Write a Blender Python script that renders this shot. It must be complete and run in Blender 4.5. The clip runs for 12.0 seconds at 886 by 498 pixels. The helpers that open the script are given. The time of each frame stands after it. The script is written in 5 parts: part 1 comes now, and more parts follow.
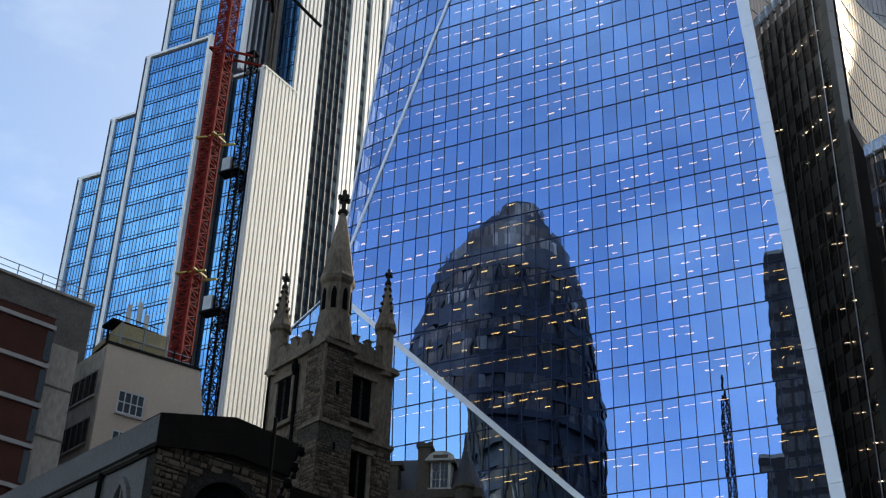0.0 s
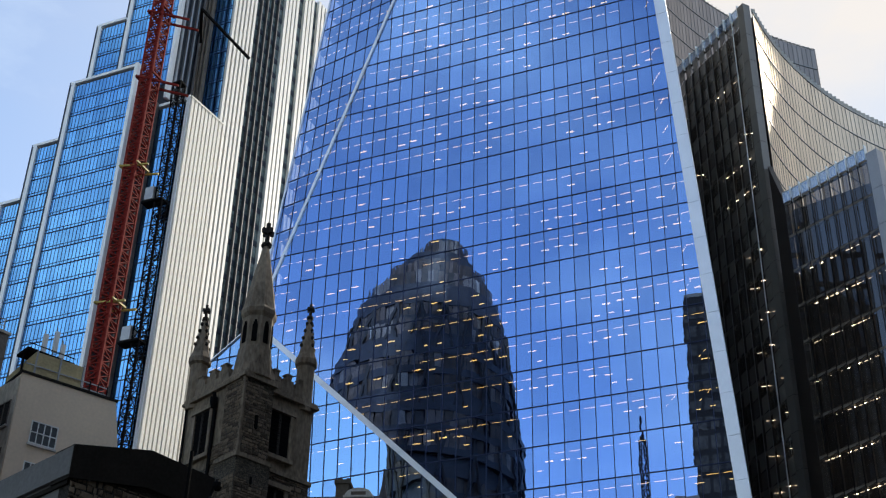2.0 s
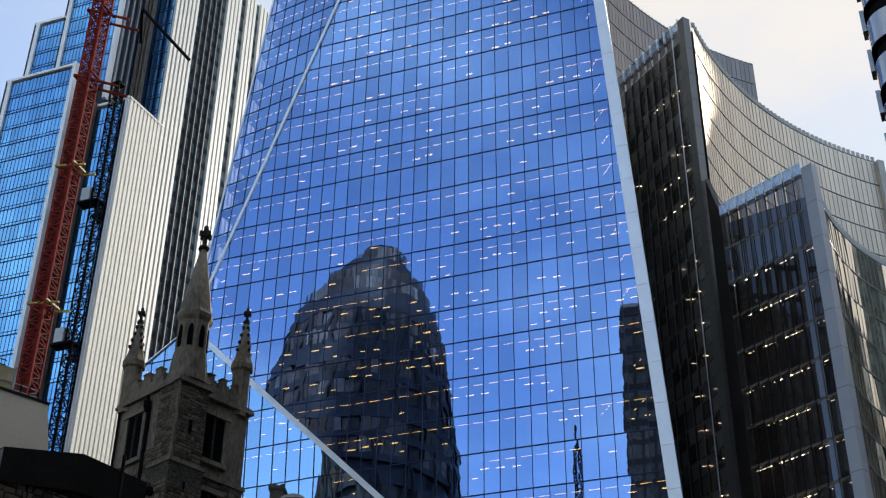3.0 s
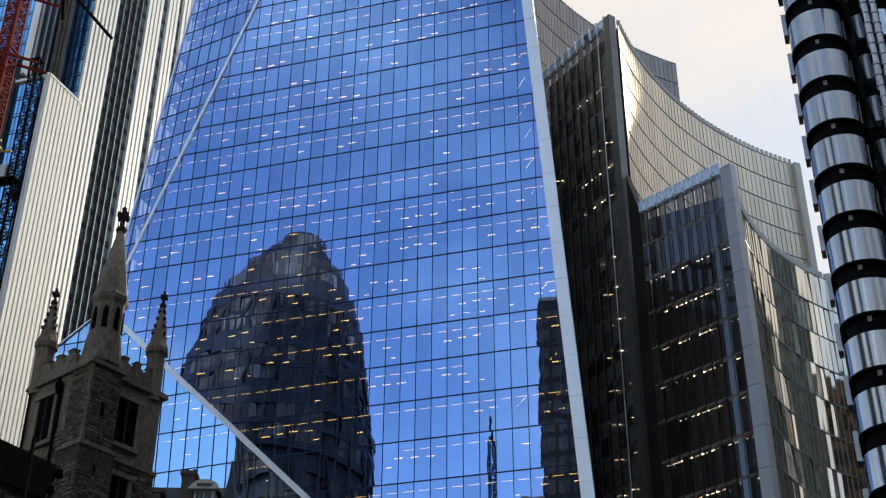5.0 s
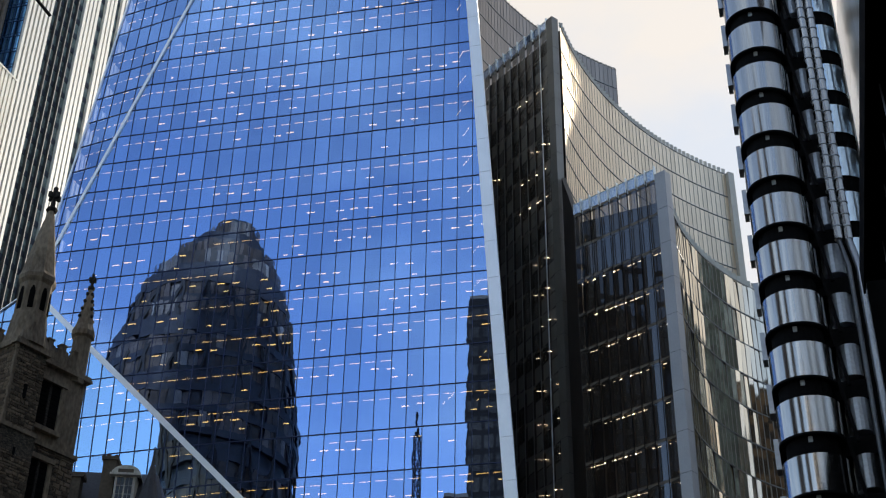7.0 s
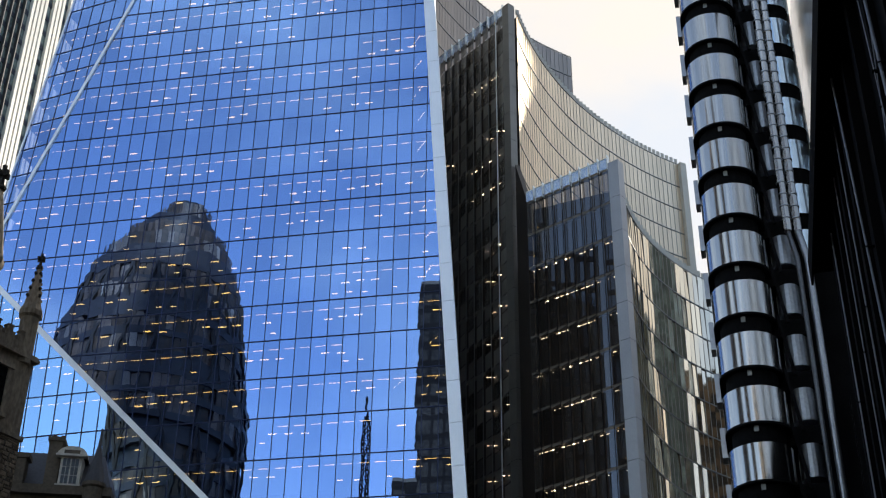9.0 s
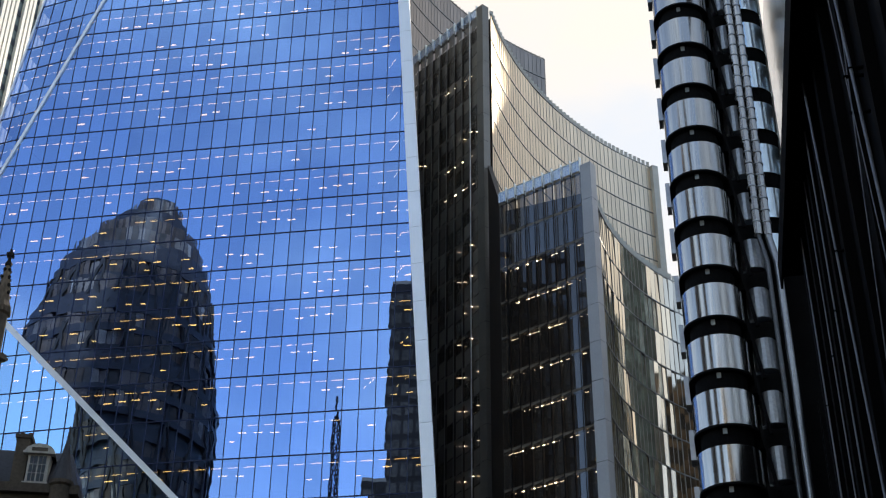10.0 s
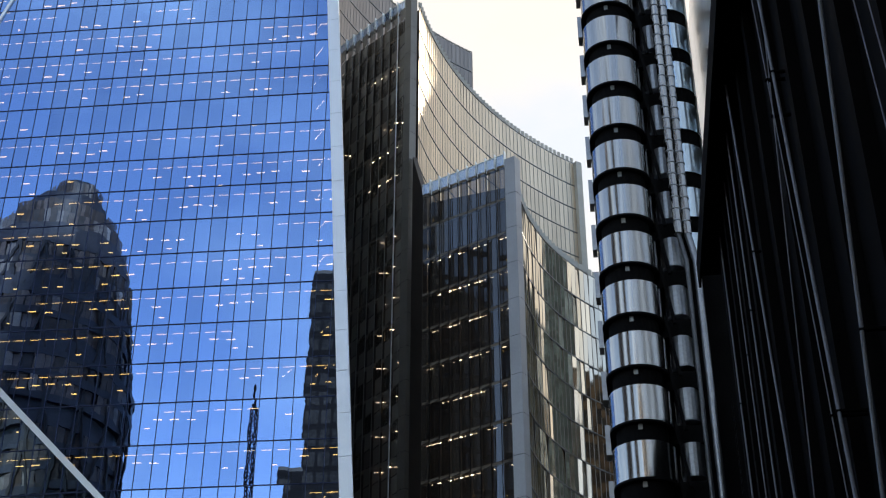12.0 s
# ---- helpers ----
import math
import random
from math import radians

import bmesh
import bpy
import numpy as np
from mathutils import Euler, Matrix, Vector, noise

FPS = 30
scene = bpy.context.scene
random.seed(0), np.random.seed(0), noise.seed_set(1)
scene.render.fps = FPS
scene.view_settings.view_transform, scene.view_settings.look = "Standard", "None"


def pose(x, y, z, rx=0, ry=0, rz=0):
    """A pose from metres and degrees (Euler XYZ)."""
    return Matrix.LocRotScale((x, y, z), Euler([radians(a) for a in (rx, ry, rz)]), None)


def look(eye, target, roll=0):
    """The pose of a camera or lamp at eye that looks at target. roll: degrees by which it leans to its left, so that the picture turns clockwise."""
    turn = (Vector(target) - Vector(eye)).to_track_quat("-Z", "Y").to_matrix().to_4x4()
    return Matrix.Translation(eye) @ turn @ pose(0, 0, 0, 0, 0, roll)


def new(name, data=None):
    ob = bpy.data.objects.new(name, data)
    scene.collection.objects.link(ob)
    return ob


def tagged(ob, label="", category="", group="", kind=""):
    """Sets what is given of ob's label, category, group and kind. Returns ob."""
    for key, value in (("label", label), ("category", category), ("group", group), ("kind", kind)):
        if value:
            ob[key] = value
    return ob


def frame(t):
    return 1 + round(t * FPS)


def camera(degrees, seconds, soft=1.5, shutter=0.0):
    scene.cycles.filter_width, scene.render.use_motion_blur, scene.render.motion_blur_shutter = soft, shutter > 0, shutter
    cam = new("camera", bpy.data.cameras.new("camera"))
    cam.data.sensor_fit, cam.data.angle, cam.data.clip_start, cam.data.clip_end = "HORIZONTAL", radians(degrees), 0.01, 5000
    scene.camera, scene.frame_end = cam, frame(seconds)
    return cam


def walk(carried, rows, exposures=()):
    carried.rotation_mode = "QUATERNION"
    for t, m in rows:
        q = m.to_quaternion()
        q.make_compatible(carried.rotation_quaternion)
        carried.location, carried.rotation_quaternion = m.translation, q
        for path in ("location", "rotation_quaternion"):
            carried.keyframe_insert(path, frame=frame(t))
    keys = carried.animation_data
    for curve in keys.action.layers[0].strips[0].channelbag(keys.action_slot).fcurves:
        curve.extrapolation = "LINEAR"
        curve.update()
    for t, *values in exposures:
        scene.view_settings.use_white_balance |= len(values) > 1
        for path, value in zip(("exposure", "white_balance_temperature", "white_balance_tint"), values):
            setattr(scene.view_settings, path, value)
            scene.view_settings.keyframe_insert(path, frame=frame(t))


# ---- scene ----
# The camera stands still and pans right, looking up.
cam = camera(36.0, 12.0, soft=1.2)
EYE = 1.6
ROWS = [
    (0.0, 0.000, 31.000, 2.000),
    (0.5, -0.577, 31.495, 1.963),
    (1.0, -0.990, 32.249, 2.065),
    (1.5, -2.179, 32.677, 1.716),
    (2.0, -3.724, 32.627, 1.431),
    (2.5, -5.462, 32.793, 0.989),
    (3.0, -6.778, 32.957, 0.742),
    (5.0, -10.749, 32.552, 0.253),
    (5.5, -11.530, 32.648, 0.346),
    (6.0, -12.470, 32.712, 0.539),
    (6.5, -13.277, 32.525, 0.767),
    (7.0, -14.049, 32.385, 0.890),
    (9.0, -16.415, 31.797, 0.599),
    (9.5, -17.102, 31.774, 0.515),
    (10.0, -17.807, 31.819, 0.457),
    (10.5, -18.514, 31.874, 0.423),
    (11.0, -19.450, 31.878, 0.306),
    (11.5, -20.378, 31.734, 0.196),
    (12.0, -21.624, 31.466, -0.054),
]
walk(cam, [(t, pose(0, 0, EYE, 90 + pitch, 0, yaw) @ pose(0, 0, 0, 0, 0, roll)) for t, yaw, pitch, roll in ROWS],
     exposures=[(0.0, 0.10, 6650, 10), (3.0, 0.09, 6500, 10), (5.0, 0.07, 6700, 10), (7.0, 0.08, 6750, 10), (9.0, 0.22, 6900, 10), (10.5, 0.27, 6950, 10), (12.0, 0.30, 6950, 10)])

# ---- world and sun ----
SUN_AZ, SUN_EL = 45.5, 36.0
world = bpy.data.worlds.new("world")
scene.world = world
world.use_nodes = True
wn, wl = world.node_tree.nodes, world.node_tree.links
wn.clear()
w_out = wn.new("ShaderNodeOutputWorld")
w_bg = wn.new("ShaderNodeBackground")
w_sky = wn.new("ShaderNodeTexSky")
w_sky.sky_type = "NISHITA"
w_sky.sun_disc = False
w_sky.sun_elevation = radians(SUN_EL)
w_sky.sun_rotation = radians(SUN_AZ)
w_sky.air_density, w_sky.dust_density, w_sky.ozone_density = 1.0, 0.45, 0.55
w_co = wn.new("ShaderNodeTexCoord")
w_map = wn.new("ShaderNodeMapping")
w_map.inputs["Scale"].default_value = (1.0, 1.0, 2.2)
w_noise = wn.new("ShaderNodeTexNoise")
w_noise.inputs["Scale"].default_value = 2.6
w_noise.inputs["Detail"].default_value = 7.0
w_noise.inputs["Roughness"].default_value = 0.55
w_ramp = wn.new("ShaderNodeValToRGB")
w_ramp.color_ramp.elements[0].position = 0.48
w_ramp.color_ramp.elements[0].color = (0, 0, 0, 1)
w_ramp.color_ramp.elements[1].position = 0.72
w_ramp.color_ramp.elements[1].color = (0.55, 0.55, 0.55, 1)
w_mix = wn.new("ShaderNodeMix")
w_mix.data_type = "RGBA"
w_mix.inputs["B"].default_value = (4.4, 5.3, 5.9, 1)
w_bg.inputs["Strength"].default_value = 0.24
wl.new(w_co.outputs["Generated"], w_map.inputs["Vector"])
wl.new(w_map.outputs["Vector"], w_noise.inputs["Vector"])
wl.new(w_noise.outputs["Fac"], w_ramp.inputs["Fac"])
wl.new(w_ramp.outputs["Color"], w_mix.inputs["Factor"])
wl.new(w_sky.outputs["Color"], w_mix.inputs["A"])
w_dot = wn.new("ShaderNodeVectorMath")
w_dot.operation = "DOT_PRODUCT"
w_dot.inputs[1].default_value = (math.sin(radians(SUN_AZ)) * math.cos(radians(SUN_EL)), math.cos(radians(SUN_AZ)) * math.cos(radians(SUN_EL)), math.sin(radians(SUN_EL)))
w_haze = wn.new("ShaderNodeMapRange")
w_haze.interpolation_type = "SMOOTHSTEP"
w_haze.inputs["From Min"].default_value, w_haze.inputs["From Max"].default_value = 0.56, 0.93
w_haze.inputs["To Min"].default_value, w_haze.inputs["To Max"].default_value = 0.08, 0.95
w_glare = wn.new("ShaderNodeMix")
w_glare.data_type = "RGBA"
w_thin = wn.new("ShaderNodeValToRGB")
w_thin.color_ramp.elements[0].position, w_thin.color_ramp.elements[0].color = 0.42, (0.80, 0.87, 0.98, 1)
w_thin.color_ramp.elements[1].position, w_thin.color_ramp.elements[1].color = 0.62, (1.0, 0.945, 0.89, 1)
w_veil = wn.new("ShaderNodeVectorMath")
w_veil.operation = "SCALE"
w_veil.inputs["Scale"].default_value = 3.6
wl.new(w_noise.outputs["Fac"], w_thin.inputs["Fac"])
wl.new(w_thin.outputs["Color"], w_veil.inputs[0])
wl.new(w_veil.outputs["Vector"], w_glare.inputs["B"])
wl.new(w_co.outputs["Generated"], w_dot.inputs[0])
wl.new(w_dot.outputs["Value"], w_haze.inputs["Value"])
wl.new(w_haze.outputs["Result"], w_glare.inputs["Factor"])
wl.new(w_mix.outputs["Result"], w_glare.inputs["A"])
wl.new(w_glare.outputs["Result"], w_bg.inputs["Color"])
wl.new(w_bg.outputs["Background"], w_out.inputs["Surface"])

sun = new("sun", bpy.data.lights.new("sun", "SUN"))
sun.data.energy = 3.8
sun.data.angle = radians(3.0)
sun.data.color = (1.0, 0.93, 0.80)
sa, se = radians(SUN_AZ), radians(SUN_EL)
SUN_DIR = Vector((math.sin(sa) * math.cos(se), math.cos(sa) * math.cos(se), math.sin(se)))
sun.matrix_world = look(SUN_DIR * 400, (0, 0, 0))


# ---- materials ----
def material(name, color, rough=0.6, metal=0.0, vary=0.25, scale=0.6, fine=9.0, bump=0.0, spec=0.5, stretch=(1, 1, 1), tint=None, rand=0.0):
    """A surface with broad stains and fine grain, in object space metres."""
    m = bpy.data.materials.new(name)
    m.use_nodes = True
    n, l = m.node_tree.nodes, m.node_tree.links
    b = n["Principled BSDF"]
    b.inputs["Roughness"].default_value = rough
    b.inputs["Metallic"].default_value = metal
    b.inputs["Specular IOR Level"].default_value = spec
    co = n.new("ShaderNodeTexCoord")
    mp = n.new("ShaderNodeMapping")
    mp.inputs["Scale"].default_value = stretch
    l.new(co.outputs["Object"], mp.inputs["Vector"])
    big, small = n.new("ShaderNodeTexNoise"), n.new("ShaderNodeTexNoise")
    big.inputs["Scale"].default_value, big.inputs["Detail"].default_value = scale, 6
    small.inputs["Scale"].default_value, small.inputs["Detail"].default_value = fine, 4
    l.new(mp.outputs["Vector"], big.inputs["Vector"])
    l.new(mp.outputs["Vector"], small.inputs["Vector"])
    add = n.new("ShaderNodeMath")
    add.operation = "ADD"
    l.new(big.outputs["Fac"], add.inputs[0])
    l.new(small.outputs["Fac"], add.inputs[1])
    half = n.new("ShaderNodeMath")
    half.operation = "MULTIPLY"
    half.inputs[1].default_value = 0.5
    l.new(add.outputs[0], half.inputs[0])
    fac = half
    if rand:
        oi = n.new("ShaderNodeObjectInfo")
        ra = n.new("ShaderNodeMath")
        ra.operation = "MULTIPLY_ADD"
        ra.inputs[1].default_value = rand
        l.new(oi.outputs["Random"], ra.inputs[0])
        l.new(half.outputs[0], ra.inputs[2])
        fac = ra
    r = n.new("ShaderNodeValToRGB")
    r.color_ramp.elements[0].position, r.color_ramp.elements[1].position = 0.3, 0.7 + rand
    lo = tuple(c * (1 - vary) for c in color)
    hi = tuple(min(1.0, c * (1 + vary)) for c in (tint or color))
    r.color_ramp.elements[0].color, r.color_ramp.elements[1].color = (*lo, 1), (*hi, 1)
    l.new(fac.outputs[0], r.inputs["Fac"])
    l.new(r.outputs["Color"], b.inputs["Base Color"])
    if bump:
        bp = n.new("ShaderNodeBump")
        bp.inputs["Strength"].default_value = bump
        bp.inputs["Distance"].default_value = 0.05
        l.new(small.outputs["Fac"], bp.inputs["Height"])
        l.new(bp.outputs["Normal"], b.inputs["Normal"])
    return m


def rubble(name, dark, light, mortar, size):
    """Uneven stone rubble: cells with mortar joints."""
    m = bpy.data.materials.new(name)
    m.use_nodes = True
    n, l = m.node_tree.nodes, m.node_tree.links
    b = n["Principled BSDF"]
    b.inputs["Roughness"].default_value = 0.92
    co, mp = n.new("ShaderNodeTexCoord"), n.new("ShaderNodeMapping")
    mp.inputs["Scale"].default_value = (1 / size, 1 / size, 1.9 / size)
    l.new(co.outputs["Object"], mp.inputs["Vector"])
    v, e = n.new("ShaderNodeTexVoronoi"), n.new("ShaderNodeTexVoronoi")
    e.feature = "DISTANCE_TO_EDGE"
    l.new(mp.outputs["Vector"], v.inputs["Vector"])
    l.new(mp.outputs["Vector"], e.inputs["Vector"])
    ns = n.new("ShaderNodeTexNoise")
    ns.inputs["Scale"].default_value, ns.inputs["Detail"].default_value = 0.7, 6
    l.new(co.outputs["Object"], ns.inputs["Vector"])
    sep = n.new("ShaderNodeSeparateColor")
    l.new(v.outputs["Color"], sep.inputs["Color"])
    ad = n.new("ShaderNodeMath")
    ad.operation = "MULTIPLY_ADD"
    ad.inputs[1].default_value = 0.7
    l.new(sep.outputs["Red"], ad.inputs[0])
    mu = n.new("ShaderNodeMath")
    mu.operation = "MULTIPLY"
    mu.inputs[1].default_value = 0.45
    l.new(ns.outputs["Fac"], mu.inputs[0])
    l.new(mu.outputs[0], ad.inputs[2])
    r = n.new("ShaderNodeValToRGB")
    r.color_ramp.elements[0].position, r.color_ramp.elements[1].position = 0.2, 0.95
    r.color_ramp.elements[0].color, r.color_ramp.elements[1].color = (*dark, 1), (*light, 1)
    l.new(ad.outputs[0], r.inputs["Fac"])
    lt = n.new("ShaderNodeMath")
    lt.operation = "LESS_THAN"
    lt.inputs[1].default_value = 0.06
    l.new(e.outputs["Distance"], lt.inputs[0])
    mx = n.new("ShaderNodeMix")
    mx.data_type = "RGBA"
    mx.inputs["B"].default_value = (*mortar, 1)
    l.new(lt.outputs[0], mx.inputs["Factor"])
    l.new(r.outputs["Color"], mx.inputs["A"])
    l.new(mx.outputs["Result"], b.inputs["Base Color"])
    bp = n.new("ShaderNodeBump")
    bp.inputs["Strength"].default_value, bp.inputs["Distance"].default_value = 0.8, 0.08
    l.new(e.outputs["Distance"], bp.inputs["Height"])
    l.new(bp.outputs["Normal"], b.inputs["Normal"])
    return m


def glazing(name, tint, clear=0.3, rough=0.0, wave=0.0, blind=None, wscale=0.35, rand=0.0):
    """Coated glass: a tinted mirror coat over a pane that lets some of the view through."""
    m = bpy.data.materials.new(name)
    m.use_nodes = True
    n, l = m.node_tree.nodes, m.node_tree.links
    n.remove(n["Principled BSDF"])
    out = n["Material Output"]
    g = n.new("ShaderNodeBsdfGlossy")
    g.inputs["Color"].default_value = (*tint, 1)
    g.inputs["Roughness"].default_value = rough
    if rand:
        oi = n.new("ShaderNodeNewGeometry")
        mr = n.new("ShaderNodeMapRange")
        mr.inputs["To Min"].default_value, mr.inputs["To Max"].default_value = 1 - rand, 1 + rand * 0.6
        ob_i, su, fr = n.new("ShaderNodeObjectInfo"), n.new("ShaderNodeMath"), n.new("ShaderNodeMath")
        fr.operation = "FRACT"
        l.new(oi.outputs["Random Per Island"], su.inputs[0])
        l.new(ob_i.outputs["Random"], su.inputs[1])
        l.new(su.outputs[0], fr.inputs[0])
        l.new(fr.outputs[0], mr.inputs["Value"])
        vm = n.new("ShaderNodeVectorMath")
        vm.operation = "SCALE"
        vm.inputs[0].default_value = tint
        l.new(mr.outputs["Result"], vm.inputs["Scale"])
        l.new(vm.outputs["Vector"], g.inputs["Color"])
    t = n.new("ShaderNodeBsdfTransparent")
    t.inputs["Color"].default_value = (0.75, 0.85, 1.0, 1)
    mx = n.new("ShaderNodeMixShader")
    mx.inputs["Fac"].default_value = clear
    l.new(g.outputs[0], mx.inputs[1])
    l.new(t.outputs[0], mx.inputs[2])
    l.new(mx.outputs[0], out.inputs["Surface"])
    if blind:
        t.inputs["Color"].default_value = (0.95, 0.88, 0.82, 1)
        df, mb = n.new("ShaderNodeBsdfDiffuse"), n.new("ShaderNodeMixShader")
        df.inputs["Color"].default_value = (*blind, 1)
        mb.inputs["Fac"].default_value = 0.4
        if rand:
            sh = n.new("ShaderNodeMapRange")
            sh.inputs["To Min"].default_value, sh.inputs["To Max"].default_value = 0.12, 0.68
            l.new(fr.outputs[0], sh.inputs["Value"])
            l.new(sh.outputs["Result"], mb.inputs["Fac"])
        l.new(mx.outputs[0], mb.inputs[1])
        l.new(df.outputs[0], mb.inputs[2])
        l.new(mb.outputs[0], out.inputs["Surface"])
    if wave:
        co, ns, bp = n.new("ShaderNodeTexCoord"), n.new("ShaderNodeTexNoise"), n.new("ShaderNodeBump")
        ns.inputs["Scale"].default_value, ns.inputs["Detail"].default_value = wscale, 1.5
        bp.inputs["Strength"].default_value, bp.inputs["Distance"].default_value = 1.0, wave
        l.new(co.outputs["Object"], ns.inputs["Vector"])
        l.new(ns.outputs["Fac"], bp.inputs["Height"])
        l.new(bp.outputs["Normal"], g.inputs["Normal"])
    return m


def glow(name, color, strength):
    m = bpy.data.materials.new(name)
    m.use_nodes = True
    b = m.node_tree.nodes["Principled BSDF"]
    b.inputs["Base Color"].default_value = (0.8, 0.8, 0.8, 1)
    b.inputs["Emission Color"].default_value = (*color, 1)
    b.inputs["Emission Strength"].default_value = strength
    return m


# lower face's brighter copy of the blue: a brighter sky put into its tint
BRIGHT_BLUE_GLASS = glazing("bright_blue_glass", (0.40, 0.66, 1.0), 0.22, wave=0.003, wscale=0.5, rand=0.13)
BLUE_GLASS = glazing("blue_glass", (0.295, 0.495, 0.94), 0.22, wave=0.0032, wscale=0.5, rand=0.13)
TOWER_GLASS = glazing("tower_glass", (0.25, 0.60, 1.0), 0.08, wave=0.005, rand=0.2)
DARK_GLASS = glazing("dark_glass", (0.36, 0.345, 0.32), 0.30, wave=0.01, blind=(0.33, 0.305, 0.27), rand=0.6)
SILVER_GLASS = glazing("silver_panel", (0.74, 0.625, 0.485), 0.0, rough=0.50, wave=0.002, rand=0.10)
# top shell's copy of the silver panel, with its shade in the tint
SHADED_SILVER = glazing("shaded_silver_panel", (0.33, 0.29, 0.26), 0.0, rough=0.42, wave=0.002, rand=0.10)
SILVER_LOW = glazing("polished_silver_panel", (0.72, 0.625, 0.485), 0.0, rough=0.06, wave=0.02, rand=0.18)
LOW_GLASS = glazing("grey_glass", (0.302, 0.328, 0.367), 0.36, wave=0.008, blind=(0.055, 0.048, 0.042), rand=0.35)
SIDE_GLASS = glazing("side_glass", (0.30, 0.33, 0.36), 0.0, rough=0.05, wave=0.02)
BRONZE_GLASS = material("bronze_glass", (0.016, 0.016, 0.018), 0.4, 0.0, 0.8, 0.22, 1.6, spec=0.3, tint=(0.045, 0.036, 0.032), stretch=(1, 1, 0.5))
BAND = material("white_steel_band", (0.86, 0.87, 0.90), 0.34, 0.6, 0.06, 0.4)
MULLION = material("dark_mullion", (0.010, 0.022, 0.075), 0.5, 0.0, 0.2, spec=0.3)
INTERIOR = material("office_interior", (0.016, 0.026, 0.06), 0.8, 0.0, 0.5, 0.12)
LAMP = glow("office_lamp", (1.0, 0.55, 0.15), 5.2)
LAMP_DIM = glow("office_lamp_dim", (1.0, 0.52, 0.12), 3.5)
LAMP_WARM = glow("warm_office_lamp", (1.0, 0.80, 0.56), 6.5)
CREAM = material("cream_fin", (0.85, 0.80, 0.70), 0.5, 0.0, 0.10, 0.15, 3.0)
WHITE_FIN = material("white_fin", (0.78, 0.755, 0.70), 0.45, 0.1, 0.08, 0.15, 3.0)
COLUMN_WHITE = material("white_column", (0.84, 0.86, 0.88), 0.5, 0.0, 0.10, 0.2)
NAVY = material("navy_spandrel", (0.02, 0.03, 0.05), 0.6, 0.0, 0.3, spec=0.2)
BODY = material("shadowed_wall", (0.05, 0.06, 0.075), 0.85, 0.0, 0.3, spec=0.15)
FIN_GREY = material("grey_steel_fin", (0.20, 0.20, 0.195), 0.4, 0.5, 0.15, 0.2)
# black steel parts, and the black put into shaded gaps and openings
BLACK_STEEL_AND_SHADE = material("black_steel_and_shade", (0.008, 0.008, 0.009), 0.85, 0.0, 0.4, spec=0.06)
STEEL = material("brushed_stainless_steel", (0.52, 0.50, 0.475), 0.15, 1.0, 0.16, 1.2, 7.0, 0.0, stretch=(1, 1, 0.05))
STEEL_DARK = material("dark_steel", (0.14, 0.145, 0.155), 0.45, 0.9, 0.3, 0.5, 5.0)
STEEL_DULL = material("dull_stainless_steel", (0.38, 0.39, 0.41), 0.4, 1.0, 0.2, 0.5, 5.0)
STONE = rubble("ragstone_rubble", (0.026, 0.022, 0.018), (0.19, 0.16, 0.12), (0.06, 0.053, 0.044), 0.42)
STONE_BLOCK = material("ragstone_block", (0.036, 0.026, 0.018), 0.92, 0, 0.55, 1.3, 9.0, 0.6, tint=(0.155, 0.118, 0.085), rand=0.7)
STONE_DARK = rubble("dark_rubble", (0.012, 0.011, 0.010), (0.06, 0.053, 0.046), (0.03, 0.027, 0.024), 0.45)
ASHLAR = material("weathered_ashlar", (0.17, 0.13, 0.095), 0.9, 0, 0.5, 0.6, 7.0, 0.5, tint=(0.27, 0.22, 0.165), stretch=(1, 1, 0.4))
RENDER_GREY = material("grey_render", (0.20, 0.20, 0.205), 0.9, 0, 0.22, 0.5, 6.0, 0.15)
BROWN_BLACK = material("brown_black_cladding", (0.028, 0.020, 0.016), 0.6, 0, 0.4, 0.2)
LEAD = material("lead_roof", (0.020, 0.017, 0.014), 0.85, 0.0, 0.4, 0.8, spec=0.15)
BEIGE = material("beige_render", (0.76, 0.61, 0.46), 0.92, 0, 0.10, 0.35, 5.0, 0.1)
CONCRETE = material("grey_concrete", (0.45, 0.40, 0.335), 0.9, 0, 0.45, 0.5, 5.0, 0.3, stretch=(1, 1, 0.35))
CONCRETE_DARK = material("stained_concrete", (0.155, 0.133, 0.113), 0.9, 0, 0.45, 0.5, 5.0, 0.3)
BROWN = material("brown_brick_panel", (0.11, 0.046, 0.034), 0.9, 0, 0.3, 0.5, 12.0, 0.2, spec=0.15)
PALE = material("pale_stone_band", (0.52, 0.49, 0.46), 0.8, 0, 0.12)
TARP = material("tan_tarpaulin", (0.46, 0.37, 0.20), 0.8, 0, 0.3, 0.8, 6.0, 0.4)
SLATE = material("blue_slate", (0.05, 0.05, 0.06), 0.6, 0, 0.35, 1.0, 8.0)
WHITE_PAINT = material("white_paint", (0.75, 0.75, 0.73), 0.5, 0, 0.06)
WINDOW_DARK = material("window_pane", (0.012, 0.014, 0.017), 0.12, 0.0, 0.3, spec=0.4)
RED = material("red_oxide_paint", (0.17, 0.016, 0.012), 0.8, 0.0, 0.35, 0.5, spec=0.1)
YELLOW = material("yellow_paint", (0.42, 0.32, 0.06), 0.6, 0, 0.25)
GALV = material("galvanised_steel", (0.35, 0.36, 0.37), 0.5, 0.7, 0.2)
ASPHALT = material("asphalt", (0.05, 0.05, 0.052), 0.9, 0, 0.3, 0.3, 14.0, 0.3)


# ---- mesh helpers ----
def az(a):
    """The level direction at a degrees to the right of straight ahead."""
    return Vector((math.sin(radians(a)), math.cos(radians(a)), 0.0))


